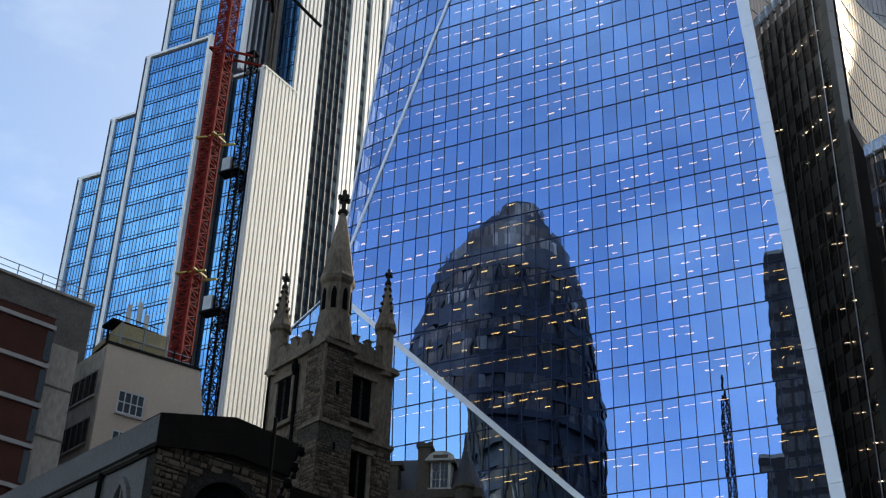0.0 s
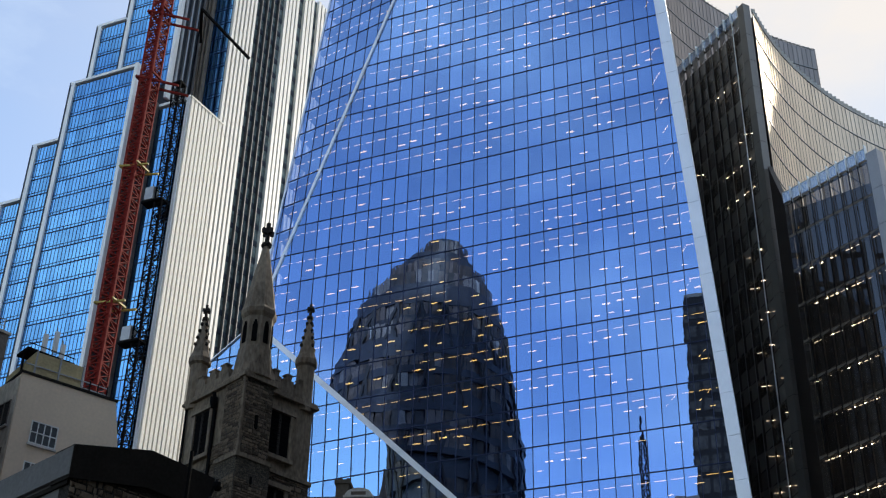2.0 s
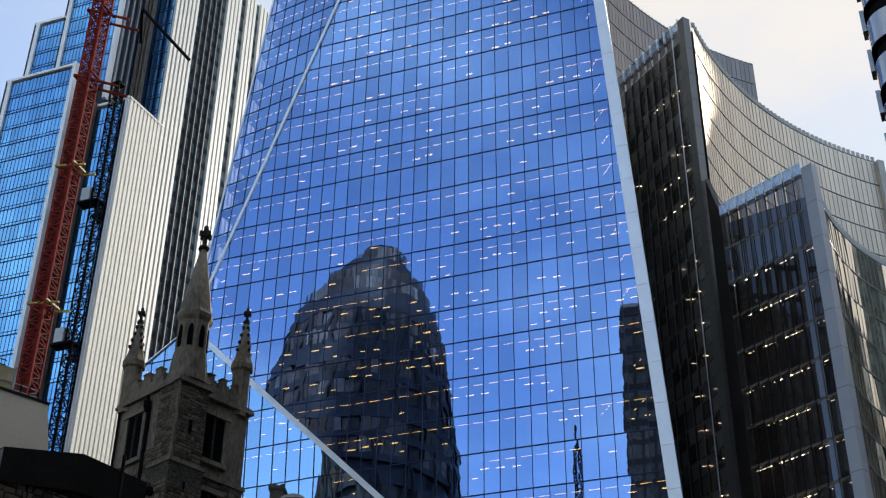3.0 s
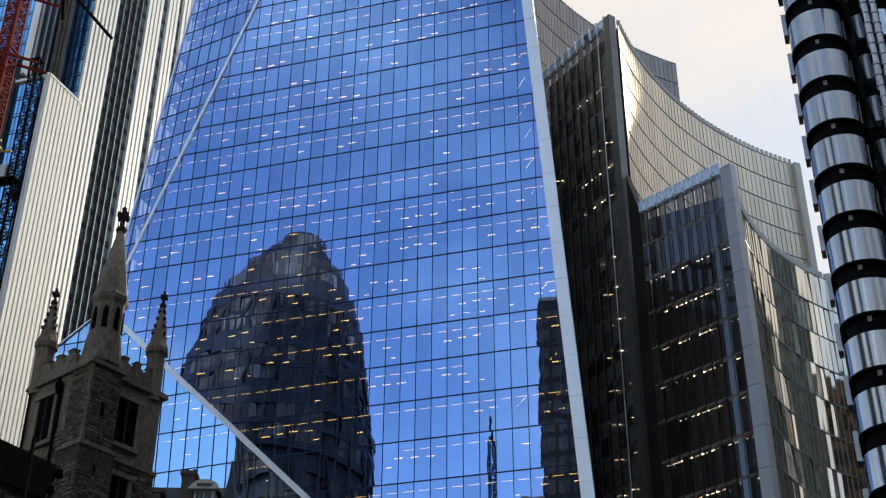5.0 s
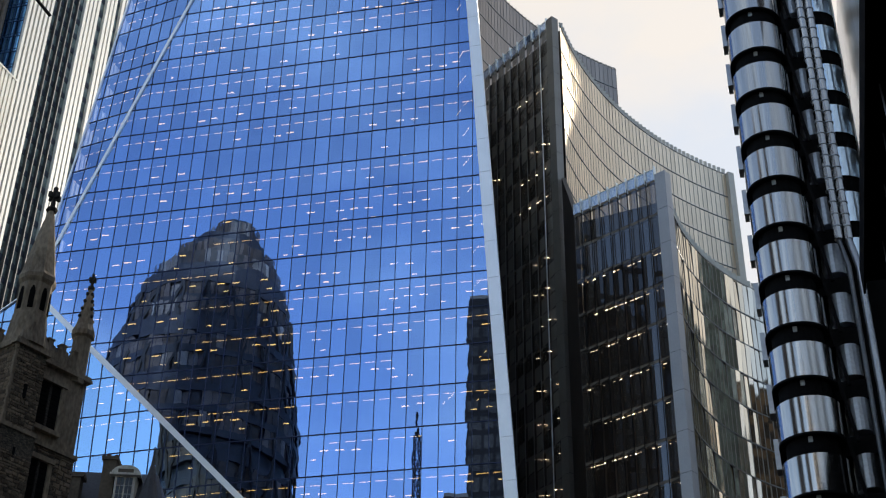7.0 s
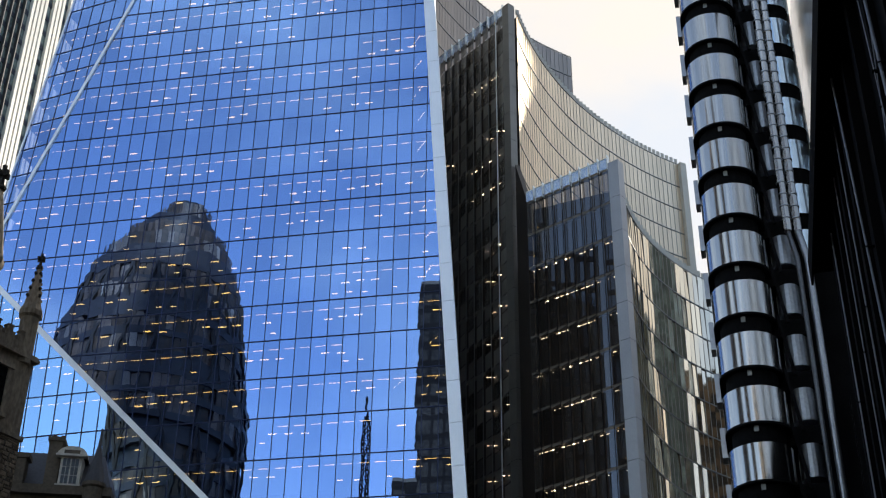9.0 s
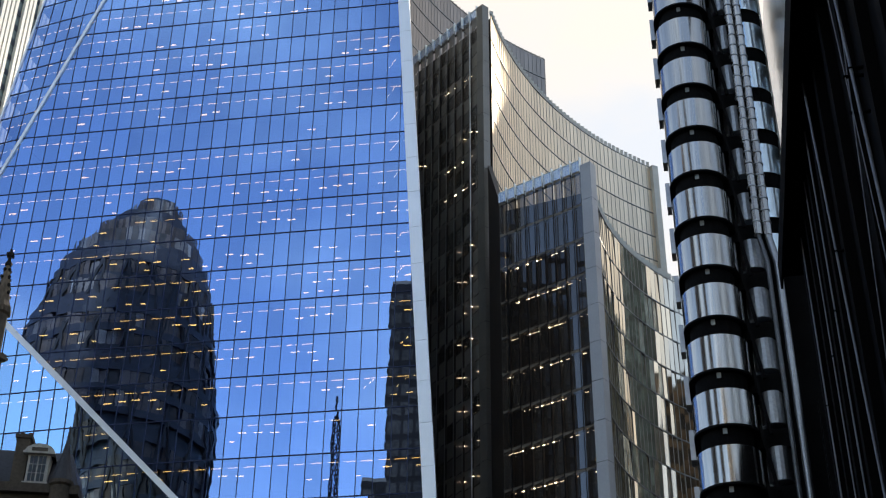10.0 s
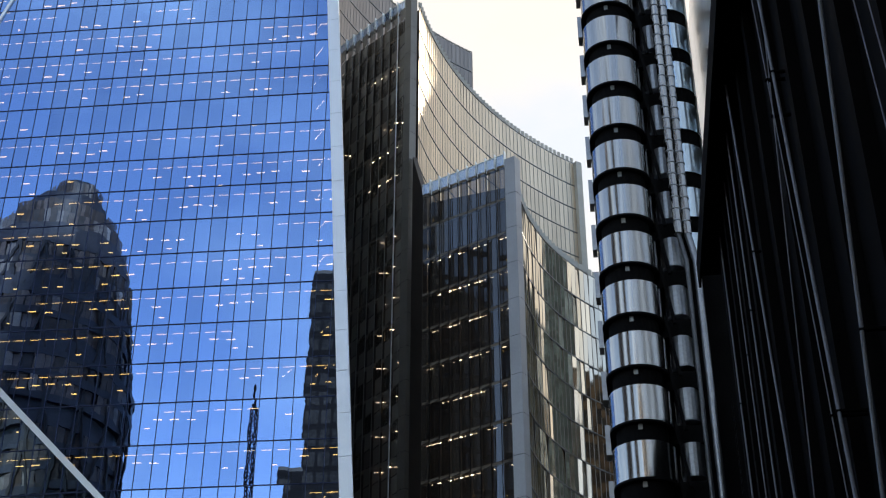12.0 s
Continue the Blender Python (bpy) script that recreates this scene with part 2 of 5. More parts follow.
def frame_of(origin, u, up=Vector((0, 0, 1))):
    """Local axes: x along u, z up, y into the wall (away from a viewer who sees u run right)."""
    u = u.normalized()
    up = (up - u * up.dot(u)).normalized()
    y = up.cross(u)
    m = Matrix((u, y, up)).transposed().to_4x4()
    m.translation = origin
    return m


def thing(name, label, category, m=None, group="", kind=""):
    ob = new(name)
    if m is not None:
        ob.matrix_world = m
    return tagged(ob, label, category, group, kind)


def set_world(ob, m):
    """Puts a child at the world pose m, whatever its parents' poses."""
    chain, up = Matrix.Identity(4), ob.parent
    while up is not None:
        chain = up.matrix_basis @ chain
        up = up.parent
    ob.matrix_basis = chain.inverted() @ m
    return ob


def mesh_of(name, bm, mat):
    me = bpy.data.meshes.new(name)
    bmesh.ops.recalc_face_normals(bm, faces=bm.faces)
    bm.to_mesh(me)
    bm.free()
    me.materials.append(mat)
    return me


def part(name, bm, mat, parent, label=""):
    me = bm if isinstance(bm, bpy.types.Mesh) else mesh_of(name, bm, mat)
    ob = new(name, me)
    ob.parent = parent
    return tagged(ob, label)


def box(bm, x0, x1, y0, y1, z0, z1):
    v = [bm.verts.new((x, y, z)) for z in (z0, z1) for y in (y0, y1) for x in (x0, x1)]
    for f in ((0, 1, 3, 2), (4, 6, 7, 5), (0, 4, 5, 1), (2, 3, 7, 6), (0, 2, 6, 4), (1, 5, 7, 3)):
        bm.faces.new([v[i] for i in f])
    return bm


def boxed(*a):
    return box(bmesh.new(), *a)


def beam(bm, a, b, w, d=None):
    """A square bar from a to b."""
    a, b = Vector(a), Vector(b)
    d = d or w
    z = (b - a).normalized()
    x = z.cross(Vector((0, 0, 1)) if abs(z.z) < 0.9 else Vector((0, 1, 0))).normalized()
    y = z.cross(x)
    v = [bm.verts.new(p + x * sx * w / 2 + y * sy * d / 2) for p in (a, b) for sx, sy in ((-1, -1), (1, -1), (1, 1), (-1, 1))]
    for f in ((0, 1, 2, 3), (4, 7, 6, 5), (0, 4, 5, 1), (1, 5, 6, 2), (2, 6, 7, 3), (3, 7, 4, 0)):
        bm.faces.new([v[i] for i in f])
    return bm


def lathe(bm, rings, n=8, centre=(0, 0), turn=0.0):
    """A turned body of n sides; rings are (radius, z), open ends closed."""
    loops = []
    for r, z in rings:
        loops.append([bm.verts.new((centre[0] + r * math.cos(2 * math.pi * i / n + turn), centre[1] + r * math.sin(2 * math.pi * i / n + turn), z)) for i in range(n)])
    for a, b in zip(loops, loops[1:]):
        for i in range(n):
            bm.faces.new((a[i], a[(i + 1) % n], b[(i + 1) % n], b[i]))
    bm.faces.new(loops[0][::-1])
    bm.faces.new(loops[-1])
    return bm


def tube(bm, points, r, n=10):
    """A round pipe through points."""
    pts = [Vector(p) for p in points]
    loops = []
    for i, p in enumerate(pts):
        z = (pts[min(i + 1, len(pts) - 1)] - pts[max(i - 1, 0)]).normalized()
        x = z.cross(Vector((0.3, 1, 0.1))).normalized()
        y = z.cross(x)
        loops.append([bm.verts.new(p + x * r * math.cos(2 * math.pi * k / n) + y * r * math.sin(2 * math.pi * k / n)) for k in range(n)])
    for a, b in zip(loops, loops[1:]):
        for i in range(n):
            bm.faces.new((a[i], a[(i + 1) % n], b[(i + 1) % n], b[i]))
    bm.faces.new(loops[0][::-1])
    bm.faces.new(loops[-1])
    return bm


def prism(bm, outline, z0, z1):
    """An upright body over a plan outline."""
    lo = [bm.verts.new((x, y, z0)) for x, y in outline]
    hi = [bm.verts.new((x, y, z1)) for x, y in outline]
    n = len(outline)
    for i in range(n):
        bm.faces.new((lo[i], lo[(i + 1) % n], hi[(i + 1) % n], hi[i]))
    bm.faces.new(lo[::-1])
    bm.faces.new(hi)
    return bm


def clip(poly, keep):
    """The part of a polygon of (x, z) that lies inside the convex outline keep (anticlockwise)."""
    out = list(poly)
    for i in range(len(keep)):
        (ax, az_), (bx, bz) = keep[i], keep[(i + 1) % len(keep)]
        src, out = out, []
        side = [(bx - ax) * (p[1] - az_) - (bz - az_) * (p[0] - ax) for p in src]
        for k in range(len(src)):
            p, q, sp, sq = src[k], src[(k + 1) % len(src)], side[k], side[(k + 1) % len(src)]
            if sp >= 0:
                out.append(p)
            if (sp >= 0) != (sq >= 0):
                f = sp / (sp - sq)
                out.append((p[0] + f * (q[0] - p[0]), p[1] + f * (q[1] - p[1])))
        if len(out) < 3:
            return []
    return out


def area(p):
    return 0.5 * abs(sum(p[i][0] * p[(i + 1) % len(p)][1] - p[(i + 1) % len(p)][0] * p[i][1] for i in range(len(p))))


# ---- ground ----
g = bmesh.new()
box(g, -1500, 1500, -1500, 1500, -0.5, 0.0)
tagged(new("ground", mesh_of("ground", g, ASPHALT)), "grey asphalt street and paving between the buildings", "ground", kind="structure")

# ---- the slanted blue glass tower ----
U_M = az(-63)                                   # along the main face, to the far end
P_M = Vector((30.9, 112.8, 0.0))
APEX, CORNER, TOE = (5.75, 198.0), (48.4, 76.6), (-5.1, 23.8)   # along, height


def on_main(s, z, out=0.0):
    n = Vector((-U_M.y, U_M.x, 0.0))
    n = n if n.y < 0 else -n
    return P_M + U_M * s + n * out + Vector((0, 0, z))


slanted = thing("slanted_glass_tower", "tall slanted office tower of mirror-blue glass panes with white edge bands", "office tower")
rng = random.Random(4)


def glass_face(origin, u, up, keep, rows, step, shift, near, tilt, lamps, turn=0.0, skin=BLUE_GLASS):
    """One planar face: panes, mullions, transoms, floors behind it and lit ceiling lamps. keep: convex outline in the face's own (x, z)."""
    m = frame_of(origin, u, up)
    face = new("facade")
    face.parent = slanted
    face.matrix_world = m
    x0, x1 = min(p[0] for p in keep), max(p[0] for p in keep)
    rest = bmesh.new()
    made = 0
    cols = range(int(math.floor((x0 - shift) / step)), int(math.ceil((x1 - shift) / step)) + 1)
    for za, zb in zip(rows, rows[1:]):
        for c in cols:
            xa = shift + c * step
            cell = clip([(xa, za), (xa + step, za), (xa + step, zb), (xa, zb)], keep)
            if not cell or area(cell) < 0.02:
                continue
            mx, mz = sum(p[0] for p in cell) / len(cell), sum(p[1] for p in cell) / len(cell)
            tx, tz = rng.gauss(turn, tilt), rng.gauss(0, tilt * 0.6)
            pts = [(x, (x - mx) * tx + (z - mz) * tz, z) for x, z in cell]
            if near(mx, mz) and made < 300:
                b = bmesh.new()
                b.faces.new([b.verts.new((x - mx, y, z - mz)) for x, y, z in pts])
                ob = part("pane", b, skin, face)
                ob.location = (mx, 0, mz)
                made += 1
            else:
                rest.faces.new([rest.verts.new(p) for p in pts])
    if len(rest.faces):
        tagged(part("upper_panes", rest, skin, face), kind="stuff")
    else:
        rest.free()
    for c in cols:
        xa = shift + c * step
        line = clip([(xa - 0.045, -400), (xa + 0.045, -400), (xa + 0.045, 400), (xa - 0.045, 400)], keep)
        if line:
            a, b = min(p[1] for p in line), max(p[1] for p in line)
            if b - a > 0.6:
                part("mullion", boxed(xa - 0.032, xa + 0.032, -0.05, 0.10, a, b), MULLION, face)
    slabs, ends = bmesh.new(), []
    for z in rows:
        line = clip([(-400, z - 0.06), (400, z - 0.06), (400, z + 0.06), (-400, z + 0.06)], keep)
        if line:
            a, b = min(p[0] for p in line), max(p[0] for p in line)
            if b - a > 0.6:
                part("transom", boxed(a, b, -0.055, 0.12, z - 0.05, z + 0.05), MULLION, face)
                box(slabs, a, b, 0.3, 7.5, z - 0.5, z + 0.05)
                if lamps and 0 < lamps[0] < z < lamps[1]:
                    ends.append((z, b))
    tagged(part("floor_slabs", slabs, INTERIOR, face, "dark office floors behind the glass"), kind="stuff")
    back = bmesh.new()
    keep3 = [back.verts.new((x, 7.6, z)) for x, z in keep]
    back.faces.new(keep3)
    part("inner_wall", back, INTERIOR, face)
    strips, strong = bmesh.new(), bmesh.new()
    count = 0
    for i, z in enumerate(rows[1:]):
        if not lamps:
            break
        for depth, chance, length, gauge in ((0.9, 0.84, 1.12, 0.06), (2.6, 0.58, 0.85, 0.14), (4.6, 0.36, 0.55, 0.11)):
            on = rng.random() < chance
            run = 0
            for c in cols:
                if run <= 0:
                    on, run = rng.random() < chance * 0.92, rng.randint(2, 11) if depth < 1 else rng.randint(1, 3)
                run -= 1
                xa = shift + (c + 0.5) * step
                line = clip([(xa - length / 2, z - 0.8), (xa + length / 2, z - 0.8), (xa + length / 2, z - 0.6), (xa - length / 2, z - 0.6)], keep)
                if not on or not line or not (lamps[0] < z < lamps[1]):
                    continue
                if depth > 1 and rng.random() < 0.38:
                    continue
                a, b = min(p[0] for p in line), max(p[0] for p in line)
                jig = rng.uniform(-0.3, 0.3) if depth > 1 else 0
                count += 1
                if count <= 280:
                    part("ceiling_lamp", boxed(a, b, depth + jig, depth + jig + gauge, z - 0.56, z - 0.505), LAMP_DIM if depth < 1 else LAMP, face)
                else:
                    box(strips if depth < 1 else strong, a, b, depth + jig, depth + jig + gauge, z - 0.56, z - 0.505)
    # lamps that run back into the rooms beside the face's end
    for z, b in ends:
        for off, chance in ((0.9, 0.8), (4.2, 0.14)):
            if rng.random() < chance:
                for k in range(rng.randint(3, 5)):
                    if rng.random() < 0.8:
                        d0, d1 = 0.6 * k, 0.6 * k + 0.42
                        beam(strong, (b - off - 0.6 * d0, 0.8 + 0.8 * d0, z - 0.53), (b - off - 0.6 * d1, 0.8 + 0.8 * d1, z - 0.53), 0.05, 0.05)
    for made_of, lit in ((strips, LAMP_DIM), (strong, LAMP)):
        if len(made_of.faces):
            tagged(part("ceiling_lamps", made_of, lit, face), kind="stuff")
        else:
            made_of.free()
    return face


# floors: a little higher towards the street
FLOORS = [1.6 + 0.9 * (53.0 - 1.6 + 4.86 * k - 0.032 * k * k) for k in range(-6, 46)]
FLOORS = sorted(z for z in FLOORS if z < 205)
# main face, local x runs right (against U_M)
main = glass_face(on_main(0, 0), -U_M, Vector((0, 0, 1)), [(-CORNER[0], CORNER[1]), (-TOE[0], TOE[1]), (-APEX[0], APEX[1])],
                  FLOORS, 1.605, 0.39, lambda x, z: -26 < x < 6 and 44 < z < 92, 0.0014, (40, 130))

C3, A3, T3 = on_main(*CORNER), on_main(*APEX), on_main(*TOE)


def tilted_face(pa, pb, u_az, extra, near, lamps, shift=0.0, turn=0.0, skin=BLUE_GLASS):
    """A face through the edge pa-pb whose level lines run along u_az. extra: further corners as points."""
    u = -az(u_az)
    n = (pb - pa).cross(u).normalized()
    if n.y > 0:
        n = -n
    up = u.cross(n).normalized()
    if up.z < 0:
        up = -up
    m = frame_of(pa, u, up)
    inv = m.inverted()
    keep = []
    for p in (pa, pb, *extra):
        q = inv @ p
        keep.append((q.x, q.z))
    # anticlockwise order about the middle
    cx, cz = sum(p[0] for p in keep) / len(keep), sum(p[1] for p in keep) / len(keep)
    keep.sort(key=lambda p: math.atan2(p[1] - cz, p[0] - cx))
    rows = [(z - pa.z) / up.z for z in FLOORS]
    return glass_face(pa, u, up, keep, rows, 1.605, shift, near, 0.004, lamps, turn, skin), m, keep


# the narrow upper face beyond the ridge
d_sil = Vector((-7.49 + 12.22, 134.9 - 134.77, 120.04 - 76.6))
L3 = C3 + d_sil * ((198.0 - 76.6) / d_sil.z)
left_face, _, _ = tilted_face(C3, A3, -51.6, [L3], lambda x, z: False, (-10, 60))
# the lower face under the diagonal, leaning out a little
u_G = az(-60)
n_G = (T3 - C3).cross(u_G).normalized()
G1 = Vector((-17.2, 137.9, 72.8))


def on_low(p, z):
    """The point of the lower face straight down the fall line from p, at height z."""
    fall = n_G.cross(u_G).normalized()
    return p + fall * ((z - p.z) / fall.z)


G1 = C3 + (G1 - C3) - n_G * (G1 - C3).dot(n_G)
G2, G3 = on_low(G1, 6.0), on_low(T3, 6.0)
low_face, _, _ = tilted_face(C3, T3, -60, [G1, G2, G3], lambda x, z: False, (-60, 0), 0.2, -0.026, BRIGHT_BLUE_GLASS)


def edge_band(name, a, b, w, d, back=Vector((0.45, 0.89, 0)), seg=4.3):
    """A steel cover band along an edge, in lengths with open joints."""
    holder = new(name)
    holder.parent = slanted
    n = max(1, int((b - a).length / seg))
    for i in range(n):
        p, q = a.lerp(b, i / n), a.lerp(b, (i + 1) / n - 0.035 / (b - a).length)
        bm = bmesh.new()
        z = (q - p).normalized()
        y = (back - z * back.dot(z)).normalized()
        x = y.cross(z)
        v = [bm.verts.new(e + x * sx * w / 2 + y * sy * d / 2) for e in (p, q) for sx, sy in ((-1, -1), (1, -1), (1, 1), (-1, 1))]
        for f in ((0, 1, 2, 3), (4, 7, 6, 5), (0, 4, 5, 1), (1, 5, 6, 2), (2, 6, 7, 3), (3, 7, 4, 0)):
            bm.faces.new([v[k] for k in f])
        part("cover_plate", bm, BAND, holder)


out = Vector((-0.454, -0.891, 0.0))
edge_band("edge_band", on_main(APEX[0] - 0.55, APEX[1], 0.1), on_main(TOE[0] - 0.75, TOE[1] - 4, 0.1), 1.25, 0.5)
edge_band("ridge_band", C3 + out * 0.1, A3 + out * 0.1, 0.34, 0.2)
edge_band("diagonal_band", C3 + out * 0.12, T3 + out * 0.12, 0.58, 0.4)
edge_band("far_edge_band", C3 + out * 0.1, L3 + out * 0.1, 0.22, 0.2)
edge_band("low_edge_band", C3 + out * 0.1, G1 + out * 0.1, 0.12, 0.2)
# the side wall behind the leaning edge
b = bmesh.new()
into = -out
vs = [b.verts.new(p) for p in (T3 + into * 0.3 - Vector((0, 0, 4)), T3 + into * 9 - Vector((0, 0, 4)), A3 + into * 9, A3 + into * 0.3)]
b.faces.new(vs)
part("side_wall", b, SIDE_GLASS, slanted)
# closing sides of the tower, not seen from the street
b = bmesh.new()
v = [b.verts.new(p) for p in (A3 + Vector((0.3, 0.8, 0)), L3 + Vector((0.5, 0.8, 0)), C3 + Vector((0.8, 9.0, 0)), Vector((G1.x + 1.5, G1.y + 9, 0)), Vector((T3.x - 2, T3.y + 9, 0)), Vector((33, 150, 0)), Vector((33, 150, 198)))]
for f in ((0, 1, 6), (1, 2, 3, 5, 6), (0, 6, 5, 4)):
    b.faces.new([v[i] for i in f])
part("rear_cladding", b, SIDE_GLASS, slanted)


def bay_glazing(name, stops):
    """Office bays with blinds and rooms behind: each bay takes a shade of its own."""
    m = bpy.data.materials.new(name)
    m.use_nodes = True
    n, l = m.node_tree.nodes, m.node_tree.links
    s = n["Principled BSDF"]
    s.inputs["Roughness"].default_value = 0.4
    s.inputs["Specular IOR Level"].default_value = 0.2
    geo, ramp = n.new("ShaderNodeNewGeometry"), n.new("ShaderNodeValToRGB")
    ramp.color_ramp.interpolation = "CONSTANT"
    for k, (at, color) in enumerate(stops):
        e = ramp.color_ramp.elements[k] if k < 2 else ramp.color_ramp.elements.new(at)
        e.position, e.color = at, (*color, 1)
    co, ns, mx = n.new("ShaderNodeTexCoord"), n.new("ShaderNodeTexNoise"), n.new("ShaderNodeMix")
    mx.data_type, mx.blend_type = "RGBA", "MULTIPLY"
    mx.inputs["Factor"].default_value = 0.8
    ns.inputs["Scale"].default_value = 0.5
    l.new(co.outputs["Object"], ns.inputs["Vector"])
    l.new(geo.outputs["Random Per Island"], ramp.inputs["Fac"])
    l.new(ramp.outputs["Color"], mx.inputs["A"])
    l.new(ns.outputs["Fac"], mx.inputs["B"])
    l.new(mx.outputs["Result"], s.inputs["Base Color"])
    return m


SPANDREL = material("dark_spandrel", (0.055, 0.05, 0.055), 0.5, 0.0, 0.3, spec=0.3)
DIM_BAYS = bay_glazing("dim_bays", ((0.0, (0.15, 0.105, 0.08)), (0.3, (0.22, 0.16, 0.125)), (0.6, (0.30, 0.22, 0.18)), (0.8, (0.14, 0.115, 0.10)), (0.93, (0.42, 0.34, 0.29))))
BAY_GLASS = bay_glazing("shaded_bays", ((0.0, (0.34, 0.26, 0.21)), (0.3, (0.44, 0.35, 0.29)), (0.55, (0.56, 0.47, 0.40)), (0.78, (0.36, 0.30, 0.26)), (0.9, (0.68, 0.60, 0.54))))


# ---- things that the blue glass mirrors, standing behind and left of the camera ----
def mirrored(x, y):
    """The place on the street side of a point seen in the main face's mirror."""
    n = Vector((0.45399, 0.89101))
    k = (Vector((x, y)) - Vector((P_M.x, P_M.y))).dot(n)
    return x - 2 * k * n.x, y - 2 * k * n.y


def seen_in_mirror(a, dist):
    return mirrored(dist * math.sin(radians(a)), dist * math.cos(radians(a)))


def stepped_dark_tower():
    """A dark glazed tower that narrows in tiers to a rounded top, with braced flanks."""
    x, y = seen_in_mirror(3.35, 230)
    t = thing("tiered_dark_tower", "dark glazed office tower narrowing in tiers, mirrored in the blue glass", "office tower",
              frame_of(Vector((x, y, 0)), az(-63 + 90)))
    prof = []
    for z in range(0, 146, 4):
        r, off = next((w, o) for top_z, w, o in ((107, 19.2, -2.2), (119, 17.3, -1.9), (123, 15.6, -1.3), (131, 14.4, -0.9), (135, 12.6, -0.2), (139, 10.2, 0.3), (143, 7.6, 0.8), (160, 4.6, 1.8)) if z < top_z)
        prof.append((z, r, (-0.41 * off, -0.915 * off)))
    slab, glass, dim = bmesh.new(), bmesh.new(), bmesh.new()
    for z, r, (ox, oy) in prof:
        lathe(slab, [(r + 0.25, z), (r + 0.25, z + 1.3)], 20, (ox, oy))
    for k, (z, r, (ox, oy)) in enumerate(prof):
        for i in range(40):
            deep = r - (0.35 if (i + k // 6) % 4 == 1 else 0.0)
            for lo, hi in ((0.03, 0.48), (0.52, 0.97)):
                (c0, s0), (c1, s1) = [(ox + deep * math.cos(math.pi * e / 20), oy + deep * math.sin(math.pi * e / 20)) for e in (i + lo, i + hi)]
                sheet = dim if (i // 2 * 7 + k // 3 * 3) % 5 or k % 3 == 1 else glass
                if k % 3 == 2:
                    continue
                sheet.faces.new([sheet.verts.new(p) for p in ((c0, s0, z + 1.0), (c1, s1, z + 1.0), (c1, s1, z + 4.0), (c0, s0, z + 4.0))])
        lathe(slab, [(r - 0.6, z), (r - 0.6, z + 4.0)], 20, (ox, oy))
    part("spandrels", slab, SPANDREL, t)
    part("pale_glazing", glass, BAY_GLASS, t)
    part("glazing", dim, DIM_BAYS, t)
    ribs = bmesh.new()
    for i in range(20):
        for s in (1, -1):
            for k in range(0, 30, 4):
                a0, a1 = (i + s * k / 8) * math.pi / 10, (i + s * (k + 4) / 8) * math.pi / 10
                (z0, r0, (ox, oy)), (z1, r1, (qx, qy)) = prof[k], prof[min(k + 4, len(prof) - 1)]
                beam(ribs, (ox + (r0 + 0.4) * math.cos(a0), oy + (r0 + 0.4) * math.sin(a0), z0), (qx + (r1 + 0.4) * math.cos(a1), qy + (r1 + 0.4) * math.sin(a1), z1), 0.4)
    part("diagonal_braces", ribs, BROWN_BLACK, t)
    part("roof_plant", lathe(bmesh.new(), [(2.5, 148.0), (2.5, 149.6), (2.1, 150)], 12, (-0.72, -1.65)), NAVY, t)


stepped_dark_tower()


BLOCK_WALL = material("black_stone_cladding", (0.022, 0.019, 0.018), 0.9, 0, 0.3, 0.2, spec=0.08)
BLOCK_PANE = material("unlit_pane", (0.012, 0.012, 0.014), 0.6, 0, 0.6, 0.25, 2.0, spec=0.08, tint=(0.05, 0.042, 0.036))


def plain_block(name, label, corners, height, wall, floor_h, bay, pane=BRONZE_GLASS):
    """An office block with a window grid on each side."""
    t = thing(name, label, "office block")
    part("wall", prism(bmesh.new(), corners, 0, height), wall, t)
    part("parapet", prism(bmesh.new(), [(x * 1.0, y * 1.0) for x, y in corners], height + 0.01, height + 0.8), CONCRETE_DARK, t)
    n = len(corners)
    cx, cy = sum(c[0] for c in corners) / n, sum(c[1] for c in corners) / n
    for i in range(n):
        a, b = Vector((*corners[i], 0)), Vector((*corners[(i + 1) % n], 0))
        u = (b - a).normalized()
        nrm = Vector((u.y, -u.x, 0))
        if nrm.dot(a - Vector((cx, cy, 0))) < 0:
            nrm = -nrm
        win = bmesh.new()
        w = (b - a).length
        for k in range(int(height / floor_h)):
            for j in range(max(1, int(w / bay))):
                p, q = a + u * (j * bay + 0.3), a + u * min(w, (j + 1) * bay - 0.3)
                lo, hi = k * floor_h + 1.0, (k + 1) * floor_h - 0.3
                win.faces.new([win.verts.new(e + nrm * 0.06 + Vector((0, 0, z))) for e, z in ((p, lo), (q, lo), (q, hi), (p, hi))])
        tagged(part("windows", win, pane, t), kind="stuff")
    return t


plain_block("dark_office_block", "tall dark office block, mirrored at the blue tower's edge",
            [tuple(mirrored(*(Vector((235 * math.sin(radians(15.3)), 235 * math.cos(radians(15.3)))) + Vector(d)))) for d in ((0, 0), (12, -3.5), (17, 14), (5, 18))],
            139, BLOCK_WALL, 3.9, 2.6, BLOCK_PANE)
plain_block("low_office_block", "brown office block mirrored low in the blue glass",
            [tuple(mirrored(*(Vector((230 * math.sin(radians(14.35)), 230 * math.cos(radians(14.35)))) + Vector(d)))) for d in ((0, 0), (3.8, -1), (6, 9), (2.5, 10))],
            95, BLOCK_WALL, 3.6, 2.4, BLOCK_PANE)


